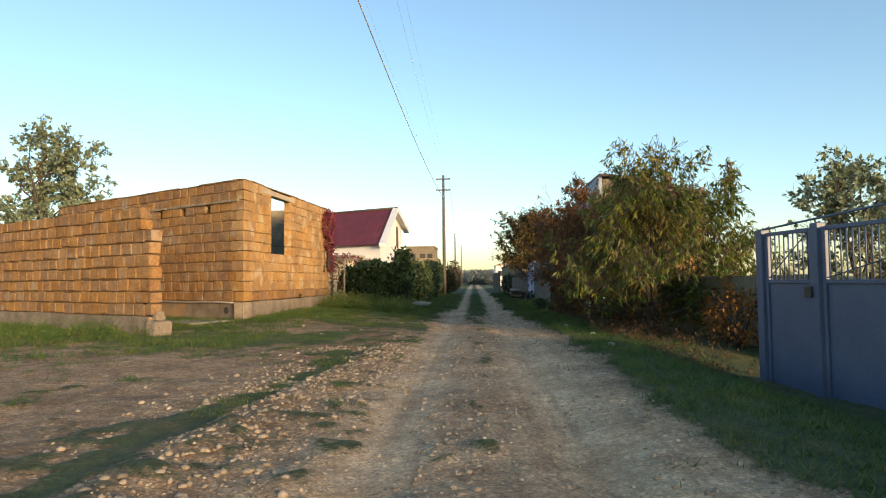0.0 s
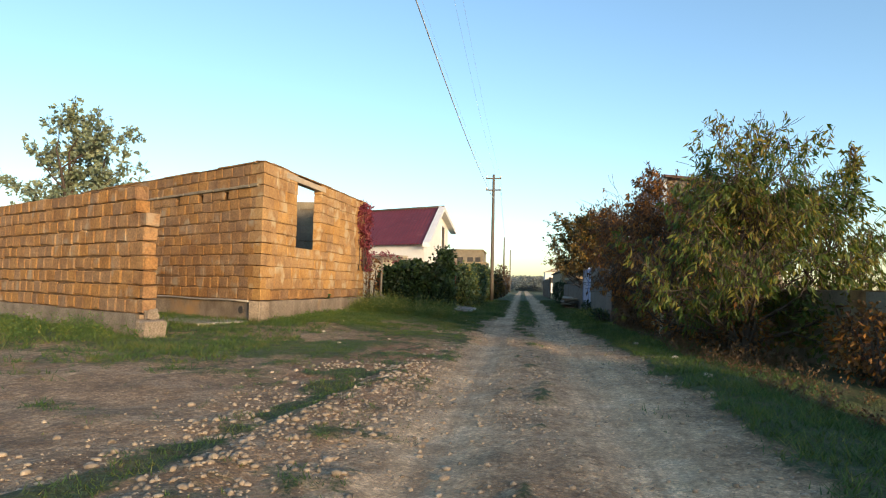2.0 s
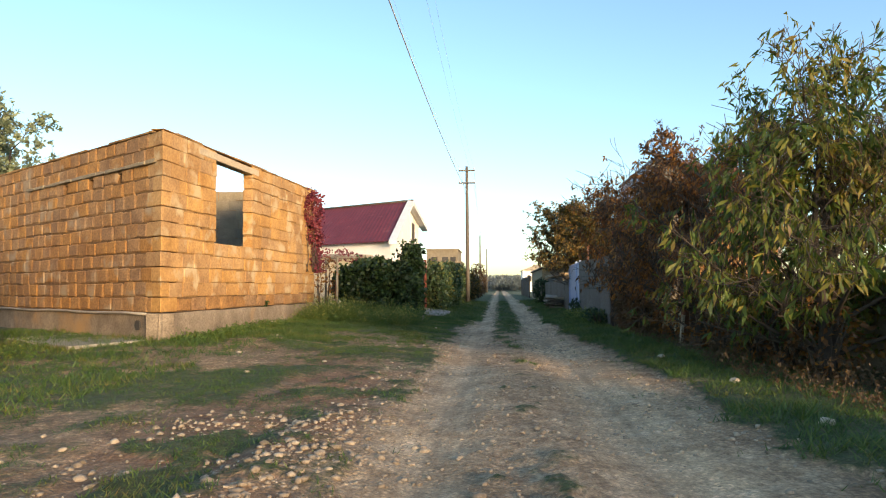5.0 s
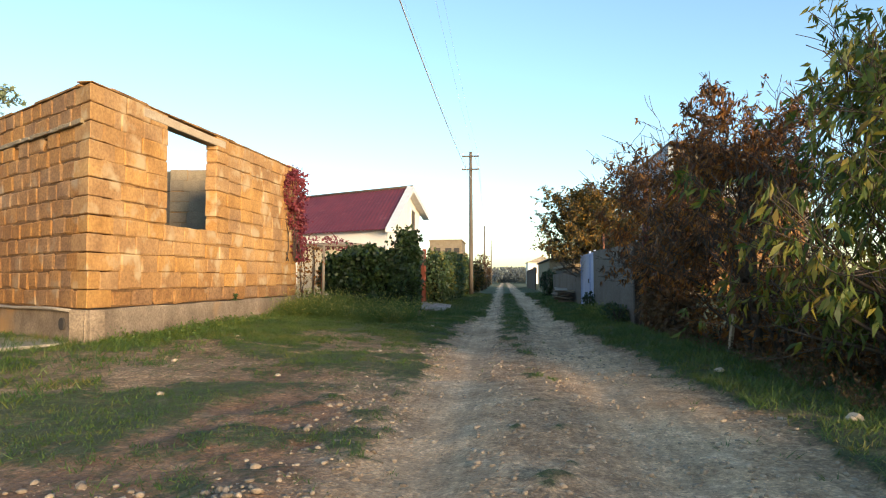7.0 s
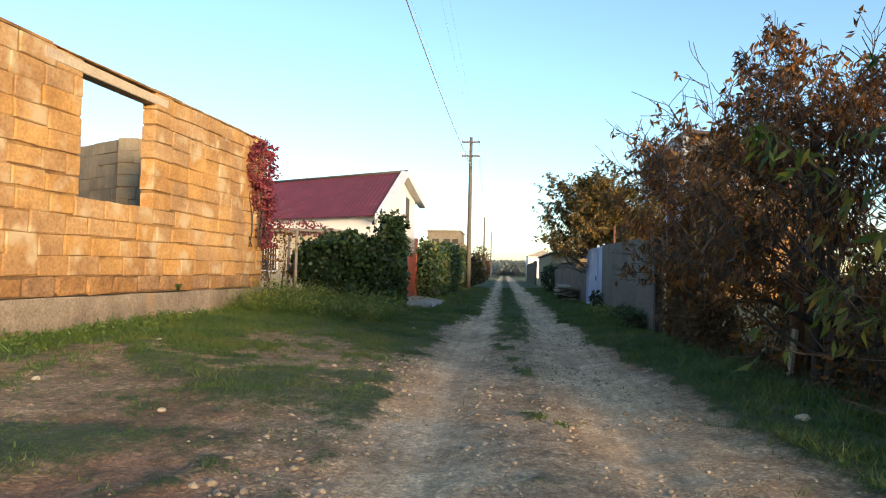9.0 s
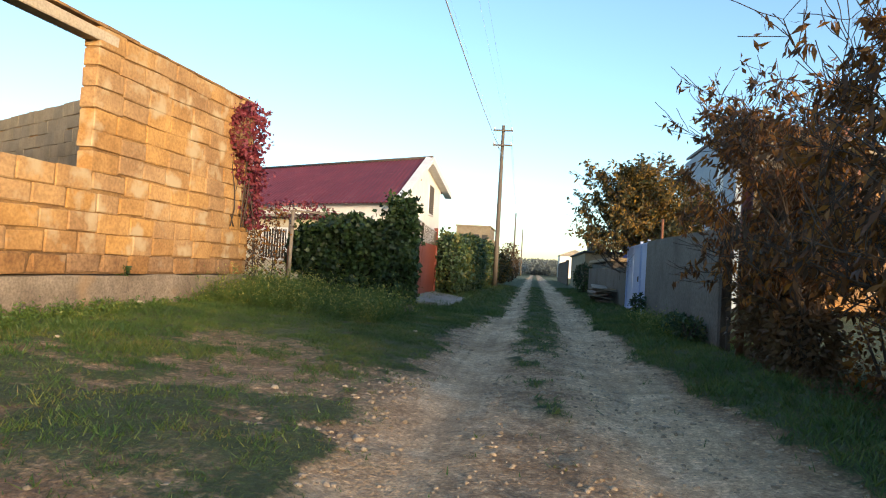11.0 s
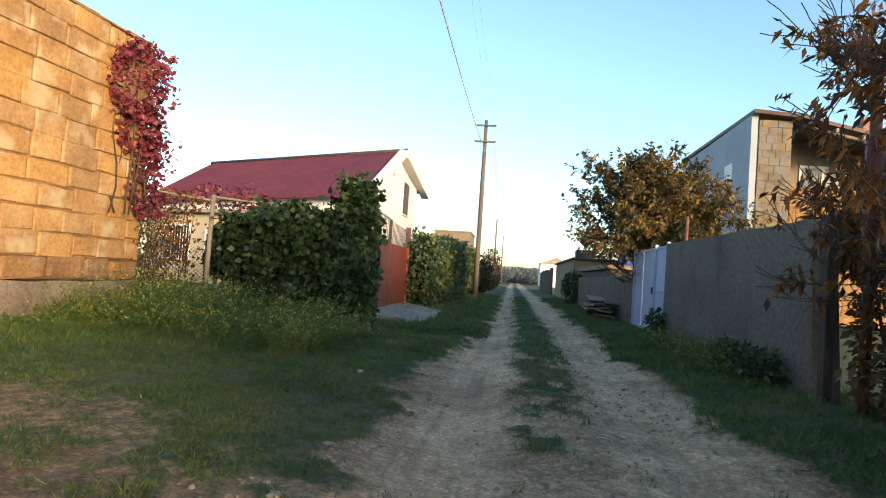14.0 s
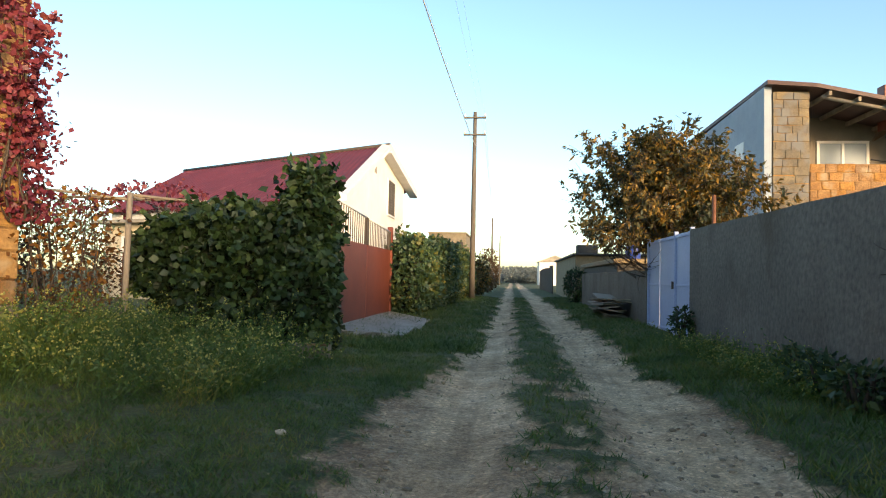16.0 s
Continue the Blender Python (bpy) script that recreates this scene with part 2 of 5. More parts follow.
def tube(bm, pts, radii, sides=8):
    """A tapered tube along points."""
    rings = []
    for i, p in enumerate(pts):
        p = Vector(p)
        d = (Vector(pts[min(i + 1, len(pts) - 1)]) - Vector(pts[max(i - 1, 0)])).normalized()
        a = d.cross(Vector((0.31, 0.93, 0.17))).normalized()
        b = d.cross(a)
        rings.append([bm.verts.new(p + (a * math.cos(2 * math.pi * k / sides) + b * math.sin(2 * math.pi * k / sides)) * radii[i]) for k in range(sides)])
    for r0, r1 in zip(rings, rings[1:]):
        for k in range(sides):
            f = bm.faces.new((r0[k], r0[(k + 1) % sides], r1[(k + 1) % sides], r1[k]))
            f.smooth = True
    bm.faces.new(rings[0][::-1])
    bm.faces.new(rings[-1])
    return bm


def np_mesh(name, verts, faces, material, parent=None, smooth=False):
    me = bpy.data.meshes.new(name)
    n, k = faces.shape
    me.vertices.add(len(verts))
    me.vertices.foreach_set("co", verts.astype(np.float32).ravel())
    me.loops.add(n * k)
    me.loops.foreach_set("vertex_index", faces.astype(np.int32).ravel())
    me.polygons.add(n)
    me.polygons.foreach_set("loop_start", np.arange(0, n * k, k, dtype=np.int32))
    me.update(calc_edges=True)
    if smooth:
        me.polygons.foreach_set("use_smooth", np.ones(n, dtype=bool))
    me.materials.append(material)
    ob = new(name, me)
    if parent:
        ob.parent = parent
        ob.matrix_parent_inverse = parent.matrix_basis.inverted()
    return ob


NP = np.random.default_rng(11)


def unit(v):
    return v / np.maximum(np.linalg.norm(v, axis=-1, keepdims=True), 1e-9)


def leaves(pos, size, droop=0.5, slim=0.4, out=None, bunch=1):
    """Leaves at the places: each a bent blade of two faces; out: the way that each points; bunch: leaves to a sprig."""
    n = len(pos)
    d = NP.normal(size=(n, 3))
    if out is not None:
        d = d * 0.6 + out
    if bunch > 1:
        pos, d = np.repeat(pos, bunch, 0), np.repeat(d, bunch, 0)
        n = len(pos)
        d = unit(d) + 0.55 * NP.normal(size=(n, 3))
        k = np.tile(np.arange(bunch), n // bunch)[:, None] / bunch
        pos = pos + unit(np.repeat(NP.normal(size=(n // bunch, 3)), bunch, 0) - [0, 0, 0.5]) * size * 1.1 * k
    d[:, 2] -= droop
    d = unit(d)
    s = unit(np.cross(d, NP.normal(size=(n, 3))))
    nn = np.cross(s, d)
    L = (size * NP.uniform(0.6, 1.25, n))[:, None]
    w = L * slim * 0.5
    tip = pos + d * L - nn * L * 0.12
    mid = pos + d * L * 0.45 + nn * L * 0.06
    v = np.stack([pos, mid - s * w, mid + s * w, tip], 1).reshape(-1, 3)
    b = np.arange(n)[:, None] * 4
    f = np.concatenate([b + [0, 1, 2], b + [1, 3, 2]], 1).reshape(-1, 3)
    return v, f


def blades(x, y, z, h, w):
    """Upright bent grass blades."""
    n = len(x)
    a = NP.uniform(0, 2 * math.pi, n)
    lean = NP.uniform(0.3, 1.5, n) * h
    b = NP.uniform(0, 2 * math.pi, n)
    p = np.stack([x, y, z], 1)
    s = np.stack([np.cos(a) * w, np.sin(a) * w, np.zeros(n)], 1)
    t = p + np.stack([np.cos(b) * lean, np.sin(b) * lean, h], 1)
    v = np.stack([p - s, p + s, t], 1).reshape(-1, 3)
    return v, np.arange(3 * n).reshape(-1, 3)


# ---- ground ----
def fbm(x, y, s, seed=0):
    """Smooth value noise on arrays, -1 to 1."""
    tot, amp = np.zeros_like(x), 1.0
    for o in range(3):
        u, v = x * s * 2 ** o + 17.3 * seed, y * s * 2 ** o - 9.1 * seed
        i, j = np.floor(u), np.floor(v)
        fu, fv = u - i, v - j
        fu, fv = fu * fu * (3 - 2 * fu), fv * fv * (3 - 2 * fv)

        def h(a, b):
            q = np.sin(a * 127.1 + b * 311.7 + seed * 74.7) * 43758.5453
            return (q - np.floor(q)) * 2 - 1
        tot += amp * ((h(i, j) * (1 - fu) + h(i + 1, j) * fu) * (1 - fv) + (h(i, j + 1) * (1 - fu) + h(i + 1, j + 1) * fu) * fv)
        amp *= 0.5
    return tot / 1.75


def step(a, b, v):
    t = np.clip((v - a) / (b - a), 0, 1)
    return t * t * (3 - 2 * t)


def cover(x, y):
    """How much grass, red soil and gravel there is on the ground at x, y."""
    n1, n2 = fbm(x, y, 0.55, 1), fbm(x, y, 1.7, 2)
    n3, n4 = fbm(x, y, 3.3, 7), fbm(x, y, 6.1, 43)
    wob = 0.35 * n1 + 0.22 * n2 + 0.16 * n3 + 0.2 * n4
    right = 1.85 - 0.38 * step(18, 22, y)
    left = -1.12 - 0.10 * step(15, 20, y) + 0.25 * step(27, 33, y)
    g_right = step(-0.12, 0.16, x - right + wob)
    g_left = step(-0.15, 0.2, left - x + wob)
    strip = step(0.52, 0.16, np.abs(x - 0.12 + 0.14 * n2 + 0.24 * n3)) * step(-0.12, 0.22, 0.55 * n2 + 0.6 * n3 + 0.55 * n4 + step(18.5, 31, y) * 0.9 - 0.42)
    # bare ground among the grass on the near side of the unfinished building
    bare = 1 - step(-1.0, 2.4, y - 15.6 + 5.0 * step(-2.1, -3.5, x) + 1.3 * n1 + 1.0 * n2 + 0.9 * n3)
    by_wall = np.clip(step(2.0, 0.6, np.abs(y - (14.2 + (-7.2 - x) * 0.58))) * step(-5.0, -6.2, x), 0, 1)
    by_wall = np.maximum(by_wall, step(-5.0, -6.0, x + 0.4 * n2) * step(17.0, 18.5, y))
    bank = step(0.30, 0.08, np.abs(x + 2.3 - 0.07 * (y - 9) + 0.22 * n1 + 0.1 * n3)) * step(13, 11.5, y)
    patch = np.clip(step(0.0, 0.55, n1 * 0.45 + n2 * 0.45 + n3 * 0.5 + n4 * 0.35 + 0.75 * bank + 0.3 * step(9, 16, y)), 0, 1)
    holes = 0.65 * step(0.02, 0.40, fbm(x, y, 0.42, 31) + 0.5 * fbm(x, y, 1.6, 32) + 0.35 * n3 + 0.3 * n4) * step(22.8, 20.4, y + 1.5 * n1)
    g_left = g_left * np.maximum(np.maximum(1 - bare, patch * bare) * (1 - holes), by_wall)
    grass = np.clip(np.maximum(np.maximum(g_right, g_left), strip), 0, 1)
    far_out = step(-9, -12, x) * step(20, 22, y) + step(3.4, 4.5, x)
    grass = np.clip(np.maximum(grass, far_out * 0.6), 0, 1)
    soil = step(1.3, 0.6, np.hypot((x + 2.5 + 0.12 * (y - 13)) / 1.15, (y - 13.3) / 4.2) + 0.3 * n1) + 0.25 * step(1.1, 0.6, np.hypot((x + 3.0) / 1.3, (y - 20.5) / 1.6) + 0.3 * n2)
    tracks = np.exp(-((x + 0.75 + 0.1 * n1) / 0.42) ** 2) + np.exp(-((x - 1.0 + 0.1 * n1) / 0.5) ** 2)
    gravel = step(-0.2, 0.3, x - left + 0.5 + wob) * step(-0.2, 0.1, right - x) * (0.30 + 0.65 * tracks + 0.25 * n2)
    return grass, np.clip(soil, 0, 1), np.clip(gravel, 0, 1)


def level(x, y):
    """Height of the ground."""
    g, s, r = cover(x, y)
    z = 0.05 * fbm(x, y, 0.35, 3) + 0.03 * fbm(x, y, 1.3, 4) + 0.02 * fbm(x, y, 4.0, 5)
    rut = np.exp(-((x + 0.75) / 0.32) ** 2) + np.exp(-((x - 0.85) / 0.34) ** 2)
    z = z - 0.055 * rut + 0.05 * g
    z = z + 0.16 * step(-2.2, -5.5, x) * step(14, 20, y) * step(70, 50, y) - 0.1 * step(2.6, 4.5, x) - 0.27 * step(2.3, 4.4, x) * step(13.0, 10.8, y)
    z = z - 0.06 * step(10, 22, y) * step(2.5, 1.0, np.abs(x))
    z = z + (0.06 * np.exp(-((x + 1.85 - 0.07 * (y - 9)) / 0.3) ** 2) - 0.05 * np.exp(-((x + 2.3 - 0.07 * (y - 9)) / 0.2) ** 2)) * step(14, 11, y)
    return z * step(140, 90, np.hypot(x, y - 20))


def ground_material():
    m = bpy.data.materials.new("dirt_road_and_grass")
    m.use_nodes = True
    t, L = m.node_tree, m.node_tree.links
    b = t.nodes["Principled BSDF"]
    geo = t.nodes.new("ShaderNodeNewGeometry")

    def noise_node(scale, detail=5, rough=0.6):
        n = t.nodes.new("ShaderNodeTexNoise")
        n.inputs["Scale"].default_value, n.inputs["Detail"].default_value, n.inputs["Roughness"].default_value = scale, detail, rough
        L.new(geo.outputs["Position"], n.inputs["Vector"])
        return n.outputs["Fac"]

    def ramp(fac, stops):
        r = t.nodes.new("ShaderNodeValToRGB")
        e = r.color_ramp.elements
        while len(e) < len(stops):
            e.new(0.5)
        for i, (p, c) in enumerate(stops):
            e[i].position, e[i].color = p, (*c, 1)
        L.new(fac, r.inputs[0])
        return r.outputs[0]

    def mix(fac, a, c, mode="MIX"):
        x = t.nodes.new("ShaderNodeMixRGB")
        x.blend_type = mode
        for i, v in enumerate((fac, a, c)):
            if isinstance(v, (int, float)):
                x.inputs[i].default_value = v
            else:
                L.new(v, x.inputs[i])
        return x.outputs[0]

    at = t.nodes.new("ShaderNodeAttribute")
    at.attribute_name = "cover"
    sep = t.nodes.new("ShaderNodeSeparateColor")
    L.new(at.outputs["Color"], sep.inputs[0])
    broad, mid, fine, edge = noise_node(0.8), noise_node(2.6, 8, 0.72), noise_node(38, 5, 0.7), noise_node(11, 6, 0.75)
    vor = t.nodes.new("ShaderNodeTexVoronoi")
    vor.inputs["Scale"].default_value = 24
    vor2 = t.nodes.new("ShaderNodeTexVoronoi")
    vor2.inputs["Scale"].default_value = 9
    wig = t.nodes.new("ShaderNodeMixRGB")
    wig.blend_type = "ADD"
    wig.inputs[0].default_value = 0.12
    L.new(geo.outputs["Position"], wig.inputs[1])
    nzc = t.nodes.new("ShaderNodeTexNoise")
    nzc.inputs["Scale"].default_value = 14
    L.new(geo.outputs["Position"], nzc.inputs["Vector"])
    L.new(nzc.outputs["Color"], wig.inputs[2])
    L.new(wig.outputs[0], vor2.inputs["Vector"])
    L.new(wig.outputs[0], vor.inputs["Vector"])
    bw = t.nodes.new("ShaderNodeRGBToBW")
    L.new(vor.outputs["Color"], bw.inputs[0])
    bw2 = t.nodes.new("ShaderNodeRGBToBW")
    L.new(vor2.outputs["Color"], bw2.inputs[0])
    pebble = ramp(vor.outputs["Distance"], [(0.15, (1.2, 1.18, 1.15)), (0.6, (0.68, 0.65, 0.62))])
    pebble = mix(0.85, pebble, ramp(bw.outputs[0], [(0.2, (0.62, 0.60, 0.58)), (0.55, (1.0, 1.0, 1.0)), (0.85, (1.45, 1.42, 1.38))]), "MULTIPLY")
    pebble = mix(0.6, pebble, ramp(bw2.outputs[0], [(0.25, (0.70, 0.68, 0.66)), (0.5, (1.0, 1.0, 1.0)), (0.8, (1.25, 1.23, 1.2))]), "MULTIPLY")
    dirt = ramp(mid, [(0.30, (0.22, 0.132, 0.07)), (0.52, (0.38, 0.252, 0.147)), (0.72, (0.55, 0.395, 0.25))])
    dirt = mix(0.75, dirt, pebble, "MULTIPLY")
    road = ramp(mid, [(0.28, (0.46, 0.315, 0.185)), (0.5, (0.64, 0.47, 0.295)), (0.72, (0.78, 0.61, 0.42))])
    road = mix(0.5, road, pebble, "MULTIPLY")
    lay = t.nodes.new("ShaderNodeMapping")
    lay.inputs["Scale"].default_value = (5.5, 0.22, 1.0)
    L.new(geo.outputs["Position"], lay.inputs[0])
    drag = t.nodes.new("ShaderNodeTexNoise")
    drag.inputs["Scale"].default_value, drag.inputs["Detail"].default_value, drag.inputs["Roughness"].default_value = 1.0, 5, 0.6
    L.new(lay.outputs[0], drag.inputs["Vector"])
    road = mix(0.8, road, ramp(drag.outputs["Fac"], [(0.36, (0.72, 0.70, 0.68)), (0.5, (1.0, 1.0, 1.0)), (0.64, (1.15, 1.14, 1.12))]), "MULTIPLY")
    red = mix(0.6, ramp(mid, [(0.3, (0.17, 0.085, 0.042)), (0.5, (0.30, 0.165, 0.09)), (0.72, (0.42, 0.28, 0.175))]), pebble, "MULTIPLY")
    green = mix(0.6, ramp(mid, [(0.25, (0.03, 0.05, 0.014)), (0.5, (0.052, 0.078, 0.024)), (0.75, (0.15, 0.12, 0.06))]), pebble, "MULTIPLY")

    def soft(ch, lo, hi):
        a = t.nodes.new("ShaderNodeMath")
        a.operation = "MULTIPLY_ADD"
        a.inputs[1].default_value = 2.2
        L.new(edge, a.inputs[0])
        L.new(ch, a.inputs[2])
        r = t.nodes.new("ShaderNodeMapRange")
        r.inputs["From Min"].default_value, r.inputs["From Max"].default_value = lo, hi
        L.new(a.outputs[0], r.inputs["Value"])
        return r.outputs[0]

    c = mix(soft(sep.outputs["Blue"], 1.15, 1.95), dirt, road)
    c = mix(soft(sep.outputs["Green"], 1.3, 1.95), c, red)
    grain = ramp(fine, [(0.34, (0.60, 0.59, 0.58)), (0.64, (1.20, 1.20, 1.20))])
    c = mix(0.9, c, grain, "MULTIPLY")
    blot = ramp(broad, [(0.3, (0.68, 0.64, 0.60)), (0.5, (0.95, 0.94, 0.93)), (0.7, (1.16, 1.17, 1.18))])
    c = mix(1.0, c, blot, "MULTIPLY")
    c = mix(soft(sep.outputs["Red"], 1.35, 1.9), c, green)
    L.new(c, b.inputs["Base Color"])
    b.inputs["Roughness"].default_value = 0.95
    hsum = mix(0.5, fine, vor.outputs["Distance"])
    bp = t.nodes.new("ShaderNodeBump")
    bp.inputs["Strength"].default_value, bp.inputs["Distance"].default_value = 0.8, 0.04
    L.new(hsum, bp.inputs["Height"])
    L.new(bp.outputs[0], b.inputs["Normal"])
    return m


def build_ground():
    xs = np.concatenate([[-3000, -900, -300, -120, -60, -36, -28], np.arange(-22, -9, 0.5), np.arange(-9, 5.0, 0.08), np.arange(5, 16, 0.6), [20, 28, 40, 70, 140, 320, 900, 3000]])
    ys = np.concatenate([[-3000, -900, -300, -120, -60, -35, -24, -16, -11], np.arange(-8, 1, 0.5), np.arange(1, 40, 0.1), np.arange(40, 80, 0.5), np.arange(80, 140, 4), [160, 200, 300, 600, 1400, 3000]])
    gx, gy = np.meshgrid(xs, ys)
    x, y = gx.ravel(), gy.ravel()
    v = np.stack([x, y, level(x, y)], 1)
    nx, ny = len(xs), len(ys)
    i = (np.arange(ny - 1)[:, None] * nx + np.arange(nx - 1)[None, :]).ravel()
    ob = np_mesh("ground", v, np.stack([i, i + 1, i + 1 + nx, i + nx], 1), ground_material(), smooth=True)
    g, s, r = cover(x, y)
    col = ob.data.color_attributes.new("cover", "FLOAT_COLOR", "POINT")
    col.data.foreach_set("color", np.stack([g, s, r, np.ones_like(g)], 1).astype(np.float32).ravel())
    tagged(ob, "rutted pale gravel dirt road with grass verges", "ground", kind="structure")


build_ground()


def zg(x, y):
    return float(level(np.array([float(x)]), np.array([float(y)]))[0])


# ---- block walls ----
def block_meshes(mat, name="block", soft=0.022, jit=0.014):
    out = []
    for k in range(7):
        bm = bmesh.new()
        bmesh.ops.create_cube(bm, size=1.0)
        bmesh.ops.bevel(bm, geom=list(bm.edges), offset=soft, segments=1, affect="EDGES")
        for v in bm.verts:
            v.co += Vector((RND.uniform(-jit, jit), RND.uniform(-0.6 * jit, 0.6 * jit), RND.uniform(-1.6 * jit, 1.6 * jit)))
        me = bpy.data.meshes.new(name)
        bm.to_mesh(me)
        bm.free()
        me.materials.append(mat)
        out.append(me)
    return out


BLOCKS, BLOCKS_PALE, BLOCKS_FENCE = block_meshes(M_BLOCK, "block", 0.045, 0.024), block_meshes(M_BLOCK_PALE), block_meshes(M_BLOCK_RED, "block", 0.07, 0.03)
BLOCKS_PILLAR = block_meshes(M_PILLAR, "block", 0.05, 0.03)
BLOCKS_ROUGH = block_meshes(M_BLOCK_RED, "block", 0.085, 0.045)


def frame_of(p, q):
    """Pose with x running from p to q along the ground and y square to it, to the left."""
    d = Vector((q[0] - p[0], q[1] - p[1], 0))
    return Matrix.LocRotScale((p[0], p[1], 0), Euler((0, 0, math.atan2(d.y, d.x))), None), d.length


def block_wall(parent, p, q, thick, z0, courses, ch, blen, holes=(), meshes=None, name="wall", end_cut=None, start_cut=None, skip=0.0, proud=0.024, label="", mortar=None, loose=1.0, gap=0.0):
    """A wall of stone blocks from p to q, thickness to the left of that way: a mortar core with each block on it. holes: x0, x1, z0, z1."""
    m, length = frame_of(p, q)
    top = z0 + courses * ch
    cx = sorted({0.0, length, *[h[0] for h in holes], *[h[1] for h in holes]})
    cz = sorted({z0, top, *[min(h[2], top) for h in holes], *[min(h[3], top) for h in holes]})
    bm = bmesh.new()
    lo = start_cut or (lambda i: 0.0)
    hi = end_cut or (lambda i: length)
    for x0, x1 in zip(cx, cx[1:]):
        for za, zb in zip(cz, cz[1:]):
            if not any(h[0] - 1e-6 <= x0 and x1 <= h[1] + 1e-6 and h[2] - 1e-6 <= za and zb <= h[3] + 1e-6 for h in holes):
                bx(bm, x0 + (max(map(lo, range(courses))) + 0.015 if x0 == 0 else 0), x1 - (length - min(map(hi, range(courses))) + 0.015 if x1 == length else 0), proud, thick - proud, za, zb, m)
    bmesh.ops.remove_doubles(bm, verts=bm.verts, dist=0.0004)
    back_m = m.inverted()
    for v in bm.verts:
        q = back_m @ v.co
        for h in holes:
            if h[2] - 1e-4 < q.z and (abs(q.x - h[0]) < 1e-3 or abs(q.x - h[1]) < 1e-3) and h[1] - h[0] > 0.5:
                v.co += m.to_3x3() @ Vector((-0.03 if abs(q.x - h[0]) < 1e-3 else 0.03, 0, 0))
    twins = {}
    for f in bm.faces:
        twins.setdefault(tuple(sorted(v.index for v in f.verts)), []).append(f)
    bmesh.ops.delete(bm, geom=[f for fs in twins.values() if len(fs) > 1 for f in fs], context="FACES")
    wall = part(name, bm, mortar or M_MORTAR, parent, label)
    for i in range(courses):
        za = z0 + i * ch
        spans = [(lo(i), hi(i))]
        for h in holes:
            if za + ch * 0.5 > h[2] and za + ch * 0.5 < h[3]:
                spans = [s for a, b in spans for s in ((a, min(b, h[0])), (max(a, h[1]), b)) if s[1] - s[0] > 0.08]
        for a, b in spans:
            x = a - (blen * 0.5 * (i % 2) + RND.uniform(0, 0.12)) * (a == lo(i))
            while x < b - 0.06:
                w = blen * RND.choice((0.82, 1, 1, 1.06, 1.18))
                e = x + w
                if b - e < 0.16:
                    e = b
                s0, s1 = max(x, a), min(e, b)
                x = e
                if s1 - s0 < 0.07 or RND.random() < skip:
                    continue
                ob = new("block", RND.choice(meshes or BLOCKS))
                ob.parent = wall
                j = 0.006
                sz = ch - RND.choice((-0.006, -0.002, 0.004, 0.012, 0.024)) * loose - gap * RND.uniform(0.3, 1)
                dy = RND.uniform(-j, j)
                ob.matrix_basis = m @ Matrix.LocRotScale(((s0 + s1) / 2, thick / 2 + dy, za + ch / 2 + RND.uniform(-0.011, 0.011)), Euler((0, RND.uniform(-0.016, 0.016) * loose, RND.uniform(-0.006, 0.006))), (s1 - s0 - RND.choice((-0.004, -0.002, 0.002, 0.006, 0.014)) - gap * RND.uniform(0.3, 1), thick + 0.006, sz))
    return wall, m, length


# unfinished building of limestone blocks, open to the sky
C, F = Vector((-6.64, 18.55, 0)), Vector((-6.08, 27.1, 0))
SKEW = Vector((-0.84, 0.545, 0)).normalized()
CL, FL = C + SKEW * 11.5, F + SKEW * 11.5
building = thing("unfinished_building", "roofless unfinished building of orange limestone blocks on a concrete plinth", "building", (C.x, C.y, 0))
CH, ZP = 0.2965, 0.725
HOLE = [(2.13, 3.95, 2.19, ZP + 12 * CH)]
TH = 0.25   # thickness of the walls


def plinth(parent, p, q, thick, z1, name="plinth", z0=-0.2, out=0.03):
    m, length = frame_of(p, q)
    bm = bmesh.new()
    n = max(2, int(length / 0.5))
    for i in range(n):
        bx(bm, length * i / n, length * (i + 1) / n, -out, thick + out, z0, z1, m)
    bmesh.ops.remove_doubles(bm, verts=bm.verts, dist=0.0005)
    bmesh.ops.delete(bm, geom=[f for f in bm.faces if all(len(e.link_faces) > 2 for e in f.edges)], context="FACES")
    for v in bm.verts:
        v.co += Vector((RND.uniform(-0.012, 0.012), RND.uniform(-0.012, 0.012), RND.uniform(-0.02, 0.012)))
    return part(name, bm, M_PLINTH, parent)


plinth(building, C, F, TH, ZP - 0.012)
plinth(building, CL, C, TH, ZP - 0.012)
QU, QV = (0.62, 0.34), (0.36, 0.58)
block_wall(building, C, F, TH, ZP, 1, CH, 0.62, start_cut=lambda i: QU[i % 2] - 0.04, meshes=BLOCKS_ROUGH, mortar=M_MORTAR_DARK, gap=0.032)
block_wall(building, C, F, TH, ZP + CH, 11, CH, 0.58, HOLE, start_cut=lambda i: QU[(i + 1) % 2] - 0.04, loose=1.6, gap=0.012)
side_holes = [(11.5 - 0.55 - 1.30 * i, 11.5 - 0.35 - 1.30 * i, ZP + 9 * CH, ZP + 9 * CH + 0.22) for i in range(4)]
block_wall(building, CL, C, TH, ZP, 12, CH, 0.46, side_holes, end_cut=lambda i: 11.5 - QV[i % 2] + 0.04, meshes=BLOCKS_ROUGH, mortar=M_MORTAR_DARK, loose=1.3, gap=0.022)
m, _ = frame_of(CL, C)
